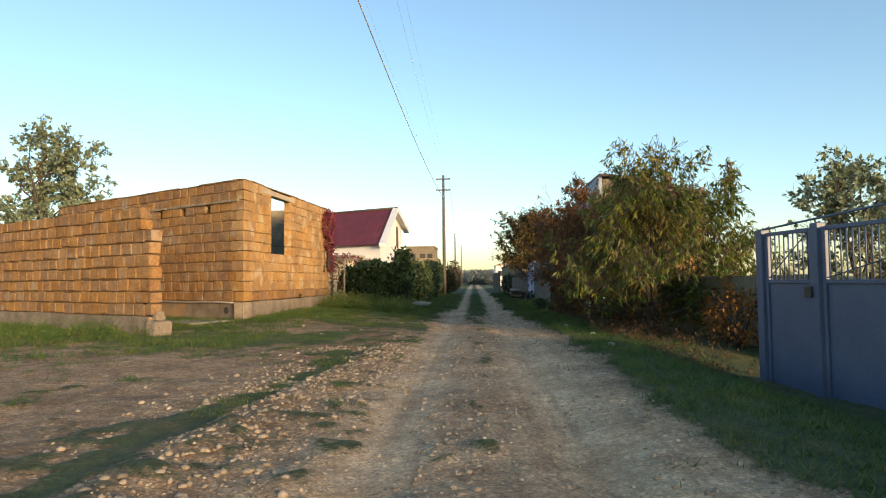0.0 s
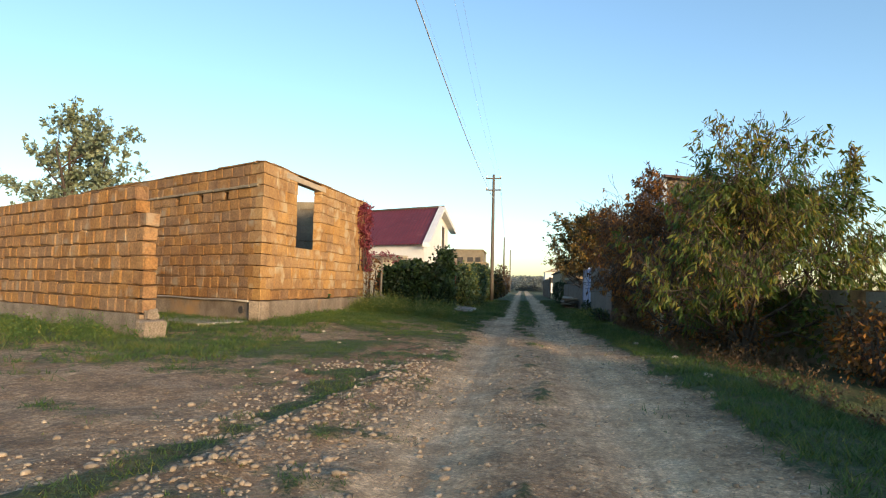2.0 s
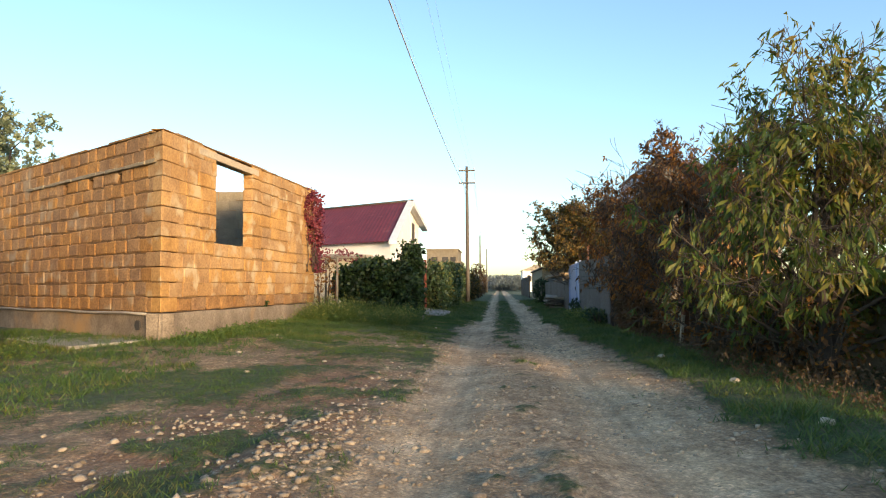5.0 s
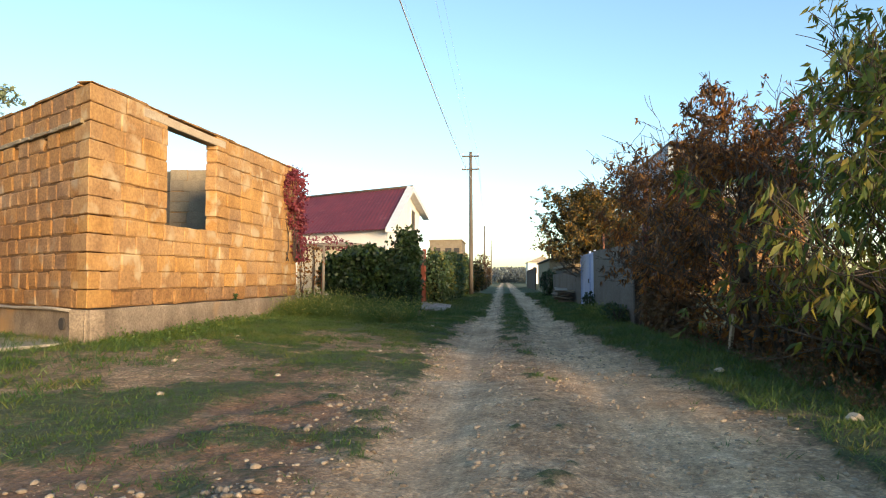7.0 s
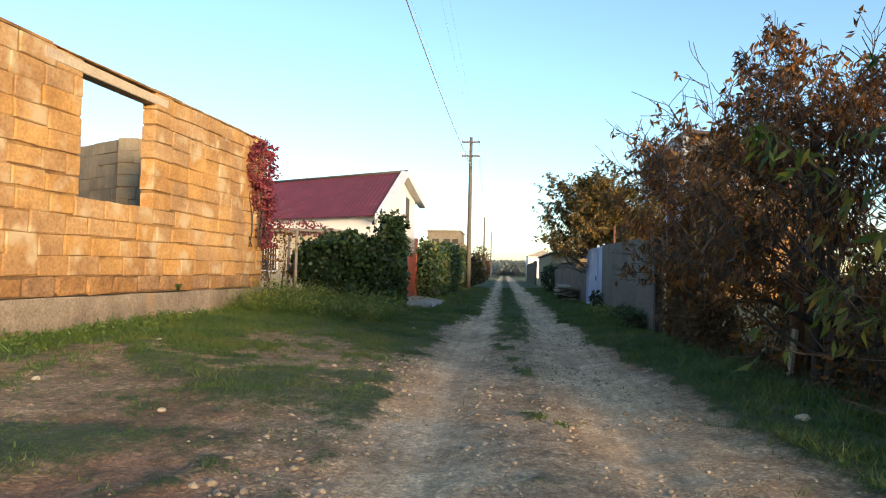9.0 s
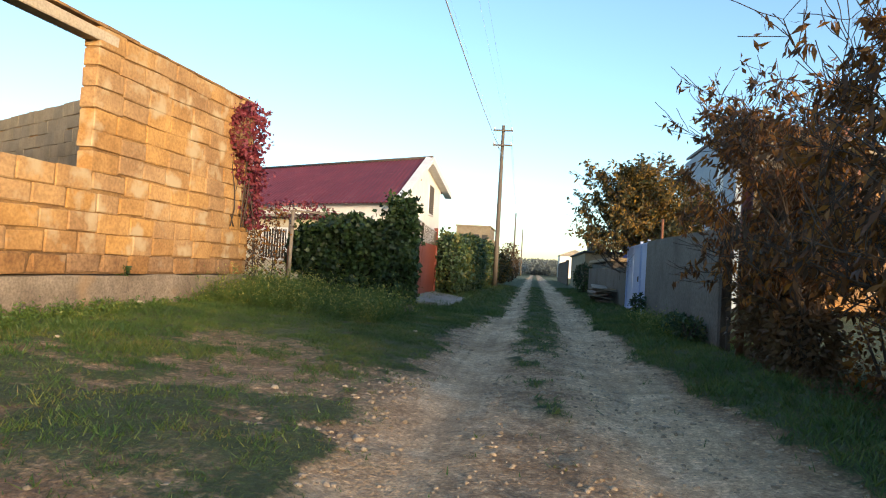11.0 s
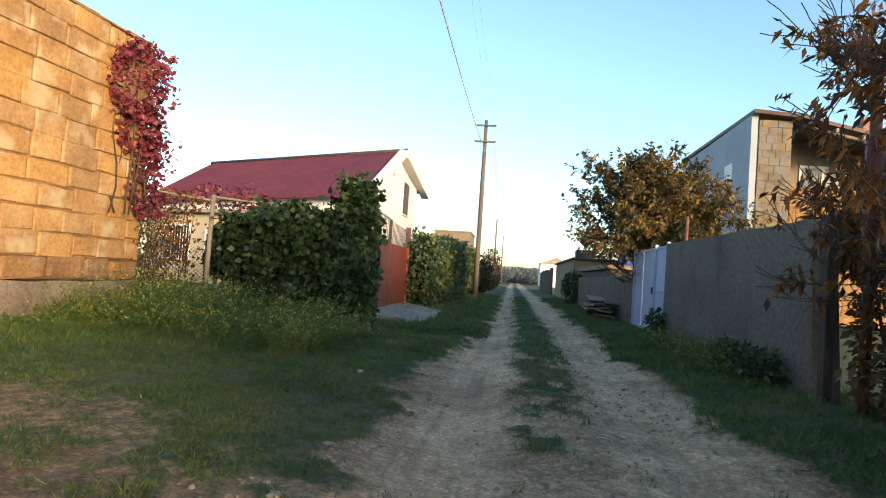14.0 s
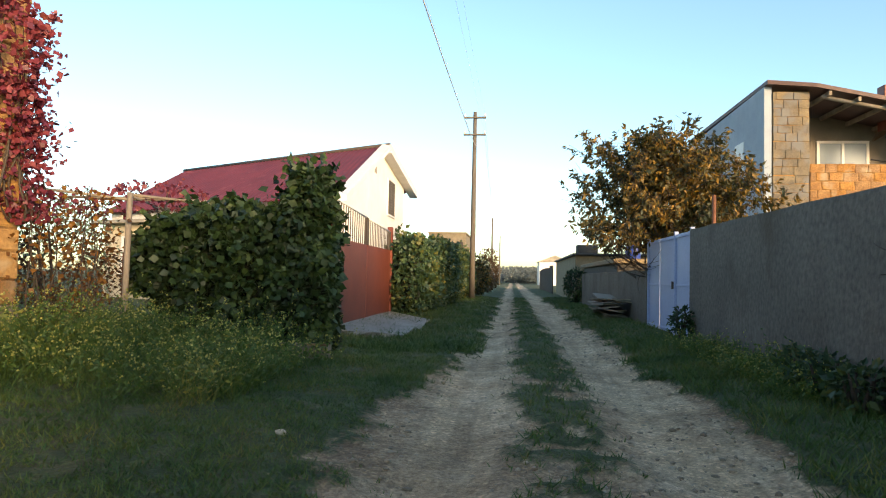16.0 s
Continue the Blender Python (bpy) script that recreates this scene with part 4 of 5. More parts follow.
# ---- poles and cables ----
def power_pole(x, y, h, arms, label, r=0.16):
    po = thing("utility_pole", label, "utility pole", (x, y, 0), "poles along the road")
    bm = bmesh.new()
    tube(bm, [(x, y, -0.3), (x, y, h * 0.5), (x, y, h)], [r, r * 0.85, r * 0.62], 12)
    part("shaft", bm, M_POLE, po)
    for z in arms:
        bm = bmesh.new()
        bx(bm, x - 0.62, x + 0.62, y - 0.2, y - 0.1, z, z + 0.1, None, 0.01)
        arm = part("crossarm", bm, M_POLE, po)
        for dx in (-0.55, 0.55):
            bm = bmesh.new()
            tube(bm, [(x + dx, y - 0.15, z + 0.1), (x + dx, y - 0.15, z + 0.18), (x + dx, y - 0.15, z + 0.26)], [0.03, 0.06, 0.035], 8)
            part("insulator", bm, M_TRIM, arm)


power_pole(-2.52, 55.9, 10.35, (9.0, 9.95), "tall weathered utility pole with two crossarms")
power_pole(-2.7, 96, 8.2, (), "thin distant utility pole", 0.13)
power_pole(-2.4, 128, 8.2, (), "thin distant utility pole", 0.13)


def cable(pts, r, label):
    bm = bmesh.new()
    tube(bm, pts, [r] * len(pts), 5)
    tagged(part("cable", bm, M_CABLE), label, "cable", "cables")


def sag(a, b, s, n=40):
    return [tuple(Vector(a).lerp(Vector(b), t) + Vector((0, 0, -4 * s * t * (1 - t)))) for t in np.linspace(0, 1, n)]


cable(sag((-2.42, 55.8, 8.3), (-2.40, -8, 8.3), 1.1), 0.016, "thick grey overhead cable slung from the pole")
for dx, z, s in ((-0.55, 10.2, 1.3), (0.55, 10.2, 1.25), (0.55, 9.25, 1.3)):
    cable(sag((-2.52 + dx, 55.75, z), (-2.2 + dx, -8, z), s), 0.0028, "thin overhead wire slung from the pole")
    cable(sag((-2.52 + dx, 55.75, z), (-2.7 + dx * 0.3, 96, 8.1), 0.7, 20), 0.008, "thin overhead wire slung between poles")

# ---- far end of the road ----
def plain_house(name, x0, x1, y0, y1, h, wall, label, wins=(), flat=True, roofm=None):
    ho = thing(name, label, "house", ((x0 + x1) / 2, (y0 + y1) / 2, 0))
    bm = bmesh.new()
    bx(bm, x0, x1, y0, y1, -0.1, h, None, 0.02)
    part("wall", bm, wall, ho)
    bm = bmesh.new()
    if flat:
        bx(bm, x0 - 0.1, x1 + 0.1, y0 - 0.1, y1 + 0.1, h, h + 0.18, None, 0.02)
    else:
        ym = (x0 + x1) / 2
        vs = [bm.verts.new(c) for c in ((x0 - 0.3, y0 - 0.3, h), (x1 + 0.3, y0 - 0.3, h), (ym, y0 - 0.3, h + 1.3), (x0 - 0.3, y1, h), (x1 + 0.3, y1, h), (ym, y1, h + 1.3))]
        for q in ((0, 1, 2), (5, 4, 3), (0, 2, 5, 3), (1, 4, 5, 2), (0, 3, 4, 1)):
            bm.faces.new([vs[i] for i in q])
    part("roof", bm, roofm or wall, ho)
    for x, z, w, hh in wins:
        bm = bmesh.new()
        bx(bm, x, x + w, y0 - 0.03, y0 + 0.05, z, z + hh)
        part("window", bm, M_DARK, ho)
    return ho


plain_house("stone_house", -9.6, -5.5, 92, 100, 6.0, M_BLOCK_PALE, "distant two-storey unfinished house of tan stone", [(-9.0, 3.9, 0.8, 1.2), (-7.6, 3.9, 0.8, 1.2), (-6.5, 3.9, 0.7, 1.2)])
plain_house("stone_house", -7.2, -4.6, 84, 90, 4.0, M_BLOCK_PALE, "distant low house of tan stone", [(-6.7, 1.8, 0.7, 1.2), (-5.6, 1.8, 0.6, 1.2)])
plain_house("white_house", 5.0, 11.0, 150, 160, 4.6, M_WHITE, "distant white house with a gabled roof", [(6.0, 2.2, 0.9, 1.2), (8.6, 2.2, 0.9, 1.2)], False, M_CONC)
shed = thing("flat_shed", "ochre block shed with a dark flat roof", "shed", (5, 60, 0))
bm = bmesh.new()
bx(bm, 3.1, 9, 56.5, 72, -0.1, 2.5, None, 0.02)
part("wall", bm, M_OCHRE, shed)
bm = bmesh.new()
bx(bm, 2.95, 9.2, 56.2, 72.2, 2.5, 2.62, None, 0.02)
part("roof", bm, M_DARK, shed)
shed = thing("dark_shed", "low shed with a dark boarded front and tar roof", "shed", (5, 52, 0))
bm = bmesh.new()
bx(bm, 3.4, 8.2, 44.0, 55.0, -0.1, 1.75, None, 0.02)
part("wall", bm, M_DARK, shed)
bm = bmesh.new()
bx(bm, 3.25, 8.4, 43.8, 55.2, 1.78, 1.95, None, 0.02)
part("roof", bm, M_OCHRE, shed)
dist = thing("dark_fence", "distant dark board fence beside the road", "fence", (2.9, 84, 0))
for i in range(12):
    bm = bmesh.new()
    bx(bm, 2.85, 2.95, 73 + i * 2.0, 74.9 + i * 2.0, -0.1, 2.2 + RND.uniform(-0.1, 0.15), None, 0.02)
    part("panel", bm, M_BARK, dist)
bar = thing("barrel", "blue plastic barrel on the shed roof", "barrel", (4.4, 46.5, 1.95))
bm = bmesh.new()
tube(bm, [(4.4, 46.5, 1.95), (4.4, 46.5, 2.0), (4.4, 46.5, 2.3), (4.4, 46.5, 2.58), (4.4, 46.5, 2.62)], [0.26, 0.29, 0.3, 0.29, 0.24], 16)
part("body", bm, M_BLUEPLASTIC, bar)
tank = thing("water_tank", "dark square water tank on the shed roof", "tank", (4.0, 60, 2.62))
bm = bmesh.new()
bx(bm, 3.5, 4.7, 59.4, 60.6, 2.62, 3.25, None, 0.04)
part("body", bm, M_DARK, tank)
# rusty post and slanting board by the end of the rendered wall
rp = thing("rusty_post", "rust-red iron pipe post with an orange sleeve", "post", (3.08, 24.55, 0))
part("pipe", tube(bmesh.new(), [(3.08, 24.55, -0.2), (3.10, 24.55, 3.5)], [0.055, 0.055], 12), M_RUST, rp)
part("sleeve", tube(bmesh.new(), [(3.09, 24.55, 1.75), (3.09, 24.55, 1.85), (3.10, 24.55, 2.75)], [0.07, 0.085, 0.085], 12), M_RUSTRED, rp, "orange-red painted sleeve")
ip = thing("iron_post", "thick dark rusted iron post among the brown leaves", "post", (3.6, 20.2, 0))
part("pipe", tube(bmesh.new(), [(3.6, 20.2, -0.3), (3.59, 20.2, 0.8), (3.57, 20.18, 1.68)], [0.08, 0.078, 0.078], 12), M_RUST, ip)
ws = thing("wooden_stake", "short pale wooden stake leaning beside the iron post", "stake", (3.46, 20.1, 0))
part("stake", bx(bmesh.new(), -0.03, 0.03, -0.03, 0.03, -0.2, 0.6, Matrix.Translation((3.46, 20.1, 0)) @ pose(0, 0, 0, 4, 5, 20), 0.006, 0.004), M_LINTEL, ws)
lb = thing("leaning_board", "dark weathered board leaning at the wall end", "board", (3.05, 25.2, 0))
part("board", bx(bmesh.new(), -0.03, 0.03, -0.16, 0.16, -0.1, 2.05, Matrix.Translation((3.02, 25.05, 0)) @ pose(0, 0, 0, -7, 0, 0), 0.008, 0.004), M_BARK, lb)
# heap of old sheets and boards before the low wall
heap = thing("scrap_heap", "heap of old grey sheets and boards by the low wall", "scrap heap", (2.6, 41, 0))
for i in range(9):
    z = zg(2.5, 41) + 0.10 + 0.055 * i
    bm = bmesh.new()
    bx(bm, -0.28 + RND.uniform(-0.1, 0.1), 0.28, -1.6 + RND.uniform(-0.3, 0.6), 1.5 + RND.uniform(-0.5, 0.3), 0, 0.045, Matrix.Translation((2.55, 40.6, z)) @ pose(0, 0, 0, RND.uniform(-3, 3), RND.uniform(-9, 9), RND.uniform(-6, 6)), 0.008, 0.004)
    part("board", bm, M_WOOD, heap)
for y in (39.4, 41.8):
    bm = bmesh.new()
    bx(bm, 2.3, 2.85, y, y + 0.12, -0.05, zg(2.5, y) + 0.12, None, 0.01)
    part("bearer", bm, M_WOOD, heap)
# plain unseen wall beside the start, added to cast shade on the right verge
yw = thing("shade_wall", "unseen low wall added to shade the verge by the blue gate", "wall", (5.3, -10, -0.4))
part("wall", bx(bmesh.new(), 5.22, 5.44, -30, 5.6, -0.7, 1.4, None, 0.01), M_RENDER, yw)
# wire fence by the pergola and a curb of stones below the hedge
wf = thing("wire_fence", "rusty chain-link fence between the pergola and the building", "fence", (-6.6, 28.8, 0))
bm = bmesh.new()
for i in range(-14, 24):
    for s in (1, -1):
        a, b = (i * 0.075, 0.25), (i * 0.075 + 1.05 * s, 1.3)
        x0, x1 = a[0] if s > 0 else a[0] + 1.05, b[0] if s > 0 else b[0] + 1.05
        lo_, hi_ = sorted((x0, x1))
        if hi_ < 0 or lo_ > 1.7:
            continue
        f = lambda x: 0.25 + 1.05 * (x - x0) / (x1 - x0)
        p, q = max(lo_, 0), min(hi_, 1.7)
        if q - p > 0.05:
            tube(bm, [(-5.8 - p, 28.75 - 0.2 * p, f(p)), (-5.8 - q, 28.75 - 0.2 * q, f(q))], [0.003, 0.003], 3)
part("wire_mesh", bm, M_IRON, wf)
for x in (-5.8, -7.5):
    part("post", tube(bmesh.new(), [(x, 28.75 + 0.2 * (x + 5.8), -0.1), (x, 28.75 + 0.2 * (x + 5.8), 1.4)], [0.03, 0.03], 8), M_RUST, wf)
curb = thing("stone_curb", "low curb of tan stones below the hedge", "curb", (-4.2, 28.3, 0))
block_wall(curb, (-5.8, 28.35), (-2.7, 28.3), 0.2, 0.02, 1, 0.22, 0.4, meshes=BLOCKS_PALE, name="course")


# ---- trees and hedges ----
def tree(name, label, base, height, spread, leaf_mat, count, size, lean=(0, 0), trunk_r=0.11, seed=1, first=0.28, droop=0.7, slim=0.38, stems=1, low=0.9, limbs=9):
    """A tapered trunk that forks into limbs and twigs, with leaves hung along the twigs."""
    rr = random.Random(seed)
    th = thing(name, label, "tree", (base[0], base[1], 0))
    bm = bmesh.new()
    tips = []
    z0 = zg(base[0], base[1]) - 0.1

    def branch(p, d, length, r, depth):
        pts, rad = [p.copy()], [r]
        n = 5
        for i in range(n):
            d = (d + Vector((rr.uniform(-1, 1), rr.uniform(-1, 1), rr.uniform(-0.5, 0.9))) * 0.2).normalized()
            p = p + d * (length / n)
            pts.append(p.copy())
            rad.append(max(0.004, r * (1 - 0.75 * (i + 1) / n)))
            if depth < 2 and i >= 1:
                for k in range(2 if depth == 0 else 2):
                    a = Vector((rr.uniform(-1, 1), rr.uniform(-1, 1), rr.uniform(-0.35, 0.8)))
                    branch(p, (d * 0.55 + a).normalized(), length * rr.uniform(0.38, 0.6), rad[-1] * 0.6, depth + 1)
        if depth >= 1:
            tips.extend(zip(pts, pts[1:]))
        tube(bm, [tuple(q) for q in pts], rad, 6 if depth else 8)

    for s in range(stems):
        p = Vector((base[0] + (rr.uniform(-0.25, 0.25) if s else 0), base[1] + (rr.uniform(-0.25, 0.25) if s else 0), z0))
        d = Vector((lean[0] + rr.uniform(-0.15, 0.15), lean[1] + rr.uniform(-0.15, 0.15), 1)).normalized()
        n = 8
        pts, rad = [p.copy()], [trunk_r * 1.25]
        for i in range(n):
            d = (d + Vector((rr.uniform(-0.09, 0.09), rr.uniform(-0.09, 0.09), 0.05))).normalized()
            p = p + d * height * 0.74 / n
            pts.append(p.copy())
            rad.append(trunk_r * (1 - 0.85 * (i + 1) / n) + 0.008)
        tube(bm, [tuple(q) for q in pts], rad, 9)
        for i in range(limbs):
            t = first + (1 - first) * i / (limbs - 1)
            q = pts[min(n, int(t * n))]
            a = 2.4 * i + rr.uniform(-0.5, 0.5) + s
            reach = spread * (1.0 - 0.45 * t) * rr.uniform(0.75, 1.1)
            up = 0.25 + 0.9 * t
            branch(q.copy(), Vector((math.cos(a), math.sin(a), up)).normalized(), reach, trunk_r * (0.55 - 0.35 * t), 0 if reach > 0.9 else 1)
    part("trunk", bm, M_BARK, th)
    seg = np.array([[*a, *b] for a, b in tips])
    pick = NP.integers(0, len(seg), count)
    t = NP.uniform(0, 1, count)[:, None]
    pos = seg[pick, :3] * (1 - t) + seg[pick, 3:] * t
    pos = pos + NP.normal(size=(count, 3)) * size * 0.45
    keep = pos[:, 2] > low + size
    pos = pos[keep]
    out = unit(pos - np.array([base[0] + lean[0] * height * 0.5, base[1], pos[:, 2].mean()])) * 0.7
    v, f = leaves(pos, size, droop, slim, out, 5)
    np_mesh("crown", v, f, leaf_mat, th)
    return th


tree("walnut_tree", "walnut tree with drooping green and yellowing leaves", (4.1, 15.5), 4.3, 2.1, L_WALNUT, 2600, 0.165, (0.07, 0), 0.075, 3, first=0.16, stems=3, low=0.35, slim=0.25, droop=1.5, limbs=13)
tree("walnut_tree", "smaller walnut tree with yellowing leaves by the rubble", (5.7, 16.4), 3.9, 1.7, L_WALNUT, 1400, 0.16, (0, 0), 0.06, 17, first=0.2, stems=2, low=0.5, slim=0.27, droop=1.4, limbs=11)
tree("walnut_tree", "walnut tree with rust-brown autumn leaves", (3.75, 19.5), 4.4, 2.1, L_BROWN, 2200, 0.13, (-0.03, 0.0), 0.06, 9, first=0.2, stems=3, low=0.45, slim=0.3, droop=1.2, limbs=12)
tree("walnut_tree", "dark rust-leaved tree leaning over the wall end", (3.45, 22.8), 3.9, 1.9, L_BROWN, 1500, 0.135, (-0.10, 0), 0.06, 21, stems=3, low=0.4, slim=0.3, droop=1.2)
tree("walnut_tree", "rust-leaved tree hanging over the end of the yard wall", (4.15, 25.9), 3.9, 1.3, L_BROWN, 1700, 0.135, (-0.04, 0), 0.06, 27, first=0.5, stems=2, low=1.2, slim=0.3, droop=1.2, limbs=11)
tree("walnut_tree", "golden-leaved tree behind the yard wall", (3.9, 37.6), 5.0, 3.0, L_GOLD, 7600, 0.155, (0.02, 0), 0.11, 14, first=0.26, stems=3, low=1.9, slim=0.4, limbs=12)
tree("poplar_tree", "tall green tree behind the block fence, leaves paled for haze", (-20.0, 29.5), 9.0, 3.0, L_POPLAR, 2500, 0.2, (0, 0), 0.16, 5, 0.2, 0.2, 0.6, 3, 2.0)
tree("fruit_tree", "dark green tree behind the blue gate", (10.2, 17.5), 4.6, 2.0, L_POPLAR, 1300, 0.15, (0, 0), 0.09, 31, 0.25, 0.2, 0.55, 2, 1.0)


def hedge(name, label, boxes, leaf_mat, density, size, core=True):
    """Overgrown hedge: a near-black inner mass of rounded boxes that stands in for the shade within, and leaves all
    over it. boxes: x0, x1, y0, y1, z0, z1.
    """
    th = thing(name, label, "hedge", ((boxes[0][0] + boxes[0][1]) / 2, boxes[0][2], 0))
    bm = bmesh.new()
    P_, O_ = [], []
    for x0, x1, y0, y1, z0, z1 in boxes:
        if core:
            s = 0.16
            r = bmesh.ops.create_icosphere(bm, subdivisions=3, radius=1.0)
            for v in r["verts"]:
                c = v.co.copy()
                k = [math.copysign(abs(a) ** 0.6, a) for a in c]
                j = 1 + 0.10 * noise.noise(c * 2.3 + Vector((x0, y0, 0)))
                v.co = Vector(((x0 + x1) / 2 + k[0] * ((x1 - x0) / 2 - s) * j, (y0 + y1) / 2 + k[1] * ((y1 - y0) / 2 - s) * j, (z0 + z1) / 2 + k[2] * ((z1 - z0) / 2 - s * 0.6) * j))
        dims = np.array([x1 - x0, y1 - y0, z1 - z0])
        areas = np.array([dims[1] * dims[2]] * 2 + [dims[0] * dims[2]] * 2 + [dims[0] * dims[1]])
        for side, ar in enumerate(areas):
            n = int(ar * density)
            u = NP.uniform(0, 1, (n, 3))
            ax = (0, 0, 1, 1, 2)[side]
            u[:, ax] = (0, 1, 0, 1, 1)[side]
            p = np.array([x0, y0, z0]) + u * dims
            o = np.zeros((n, 3))
            o[:, ax] = (-1, 1, -1, 1, 1)[side]
            q = p / 0.55
            lump = 0.24 * fbm(q[:, 0] + q[:, 2] * 0.7, q[:, 1] - q[:, 2] * 0.9, 0.9, 6) + 0.05 * NP.normal(size=n)
            e = np.abs(u - 0.5) * 2
            e[:, ax] = 0
            rnd = np.clip(e.max(1) - 0.5, 0, 1) * 0.75
            P_.append(p + o * (lump - rnd - 0.03)[:, None])
            O_.append(o)
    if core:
        part("shade_core", bm, M_CORE, th)
    else:
        bm.free()
        zb = min(b[4] for b in boxes)
        for k in range(5 * len(boxes)):
            x0, x1, y0, y1, z0, z1 = boxes[k % len(boxes)]
            bm = bmesh.new()
            sx_, sy_ = x0 + (x1 - x0) * (0.25 + 0.6 * ((k * 0.618) % 1)), y0 + (y1 - y0) * ((k * 0.377 + 0.2) % 1)
            zt = z1 - 0.1 * (k % 3)
            tube(bm, [(sx_ + 0.04 * math.sin(3.1 * k + i), sy_ + 0.07 * math.sin(1.7 * k + 1.3 * i), zb + (zt - zb) * i / 7 - 0.02) for i in range(8)], [0.015 - 0.0016 * i for i in range(8)], 5)
            part("vine_stem", bm, M_BARK, th)
    if core:
        # loose shoots that stand out of the hedge
        for x0, x1, y0, y1, z0, z1 in boxes:
            for k in range(int(14 * max(x1 - x0, y1 - y0))):
                a = np.array([NP.uniform(x0, x1), NP.uniform(y0, y1), z1 - 0.12 if k % 2 else NP.uniform(z0 + 0.4, z1)])
                if k % 2 == 0:
                    a[0 if k % 4 else 1] = (x1 if k % 8 else x0) if k % 4 else y0
                d = np.array([NP.normal() * 0.5, NP.normal() * 0.5 - 0.25, 1.0 if k % 2 else 0.2])
                n = NP.integers(5, 11)
                P_.append(a + d * np.linspace(0, NP.uniform(0.15, 0.38), n)[:, None])
                O_.append(np.repeat(d[None] * 0.4, n, 0))
    pos, out = np.concatenate(P_), np.concatenate(O_)
    v, f = leaves(pos, size, 0.55, 0.85, out * 0.8)
    np_mesh("foliage", v, f, leaf_mat, th)
    return th


hedge("climber_hedge", "dense dark green climber hedge at the yard corner", [(-3.72, -2.8, 28.45, 29.6, -0.05, 1.7), (-3.62, -2.84, 28.5, 29.5, 1.1, 2.35), (-3.48, -2.92, 28.6, 29.4, 1.9, 2.62), (-4.45, -3.62, 28.55, 30.0, 0.1, 2.0), (-5.05, -4.0, 28.65, 30.1, 0.25, 2.1), (-5.6, -4.6, 28.8, 30.2, 0.5, 1.95), (-6.0, -5.3, 29.0, 30.0, 0.8, 1.75)], L_GREEN, 440, 0.128)
hedge("climber_hedge", "long clipped dark green climber hedge beyond the red gate", [(-3.8, -2.75, 37.7, 41.2, 0.0, 2.3), (-3.5, -2.75, 40.6, 44.4, 0.0, 2.25), (-3.5, -2.72, 43.6, 48.0, 0.0, 2.5), (-3.5, -2.75, 47.2, 52.0, 0.0, 2.45), (-3.5, -2.8, 51.0, 56.5, 0.0, 2.6), (-3.4, -2.7, 55.8, 61.0, 0.0, 2.5)], L_GREEN2, 260, 0.135)
hedge("red_creeper", "red Virginia creeper hanging on the building corner", [(-6.2, -5.86, 26.1, 27.3, 3.1, 4.2), (-6.2, -5.88, 26.35, 27.3, 2.6, 3.3), (-6.15, -5.9, 26.8, 27.4, 1.7, 2.9)], L_CREEPER, 420, 0.085, core=False)
hedge("dry_creeper", "thin dry reddish creeper stems at the building corner", [(-6.2, -5.85, 26.95, 27.5, 0.0, 2.1), (-6.2, -5.7, 27.5, 28.6, 0.0, 2.2)], L_BROWN, 55, 0.075, core=False)
hedge("red_creeper", "red and orange creeper over the pergola", [(-7.6, -5.3, 29.2, 31.3, 2.15, 2.5)], L_CREEPER, 80, 0.085, core=False)


def scatter_leafbush(name, label, c, r, h, mat, n, size):
    th = thing(name, label, "bush", (c[0], c[1], 0))
    a = NP.normal(size=(n, 3))
    a = unit(a) * NP.uniform(0.2, 1, (n, 1)) ** 0.45
    lump = 1 + 0.25 * fbm(a[:, 0] * 3 + c[0], a[:, 1] * 3 + a[:, 2] * 2, 1.0, 8)
    pos = np.array([c[0], c[1], c[2] + h / 2]) + a * np.array([r, r, h / 2]) * lump[:, None]
    v, f = leaves(pos, size, 0.3, 0.5, unit(a) * 0.7)
    np_mesh("foliage", v, f, mat, th)
    for k in range(5):
        t = 2 * math.pi * k / 5
        bm = bmesh.new()
        tube(bm, [(c[0], c[1], c[2] - 0.15), (c[0] + math.cos(t) * r * 0.3, c[1] + math.sin(t) * r * 0.3, c[2] + h * 0.4), (c[0] + math.cos(t) * r * 0.6, c[1] + math.sin(t) * r * 0.6, c[2] + h * 0.8)], [0.03, 0.02, 0.008], 5)
        part("stem", bm, M_BARK, th)


scatter_leafbush("dry_bush", "rust-brown shrub behind the pergola", (-8.6, 31.2, 0), 1.1, 2.5, L_BROWN, 2200, 0.10)
scatter_leafbush("bush", "green shrub behind the pergola", (-10.2, 33.0, 0), 1.4, 2.9, L_POPLAR, 2600, 0.12)
scatter_leafbush("dry_bush", "dry ochre bush beside the distant road", (-2.6, 62, 0), 0.9, 2.6, L_GOLD, 1500, 0.22)
scatter_leafbush("dry_bush", "dry ochre bush beside the distant road", (-2.2, 70, 0), 0.9, 3.4, L_DRY, 1200, 0.25)
scatter_leafbush("bush", "dark bush beside the low wall", (2.8, 53, 0), 0.6, 1.8, L_GREEN, 1200, 0.16)
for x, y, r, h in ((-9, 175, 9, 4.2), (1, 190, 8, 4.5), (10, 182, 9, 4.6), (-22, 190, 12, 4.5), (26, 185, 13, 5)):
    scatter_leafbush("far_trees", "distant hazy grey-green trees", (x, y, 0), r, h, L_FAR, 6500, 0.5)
for x, y in ((5.0, 12.7), (5.3, 13.8)):
    scatter_leafbush("dry_bush", "low dark dry shrub by the rubble", (x, y, -0.1), 0.6, 1.2, L_BROWN, 800, 0.10)
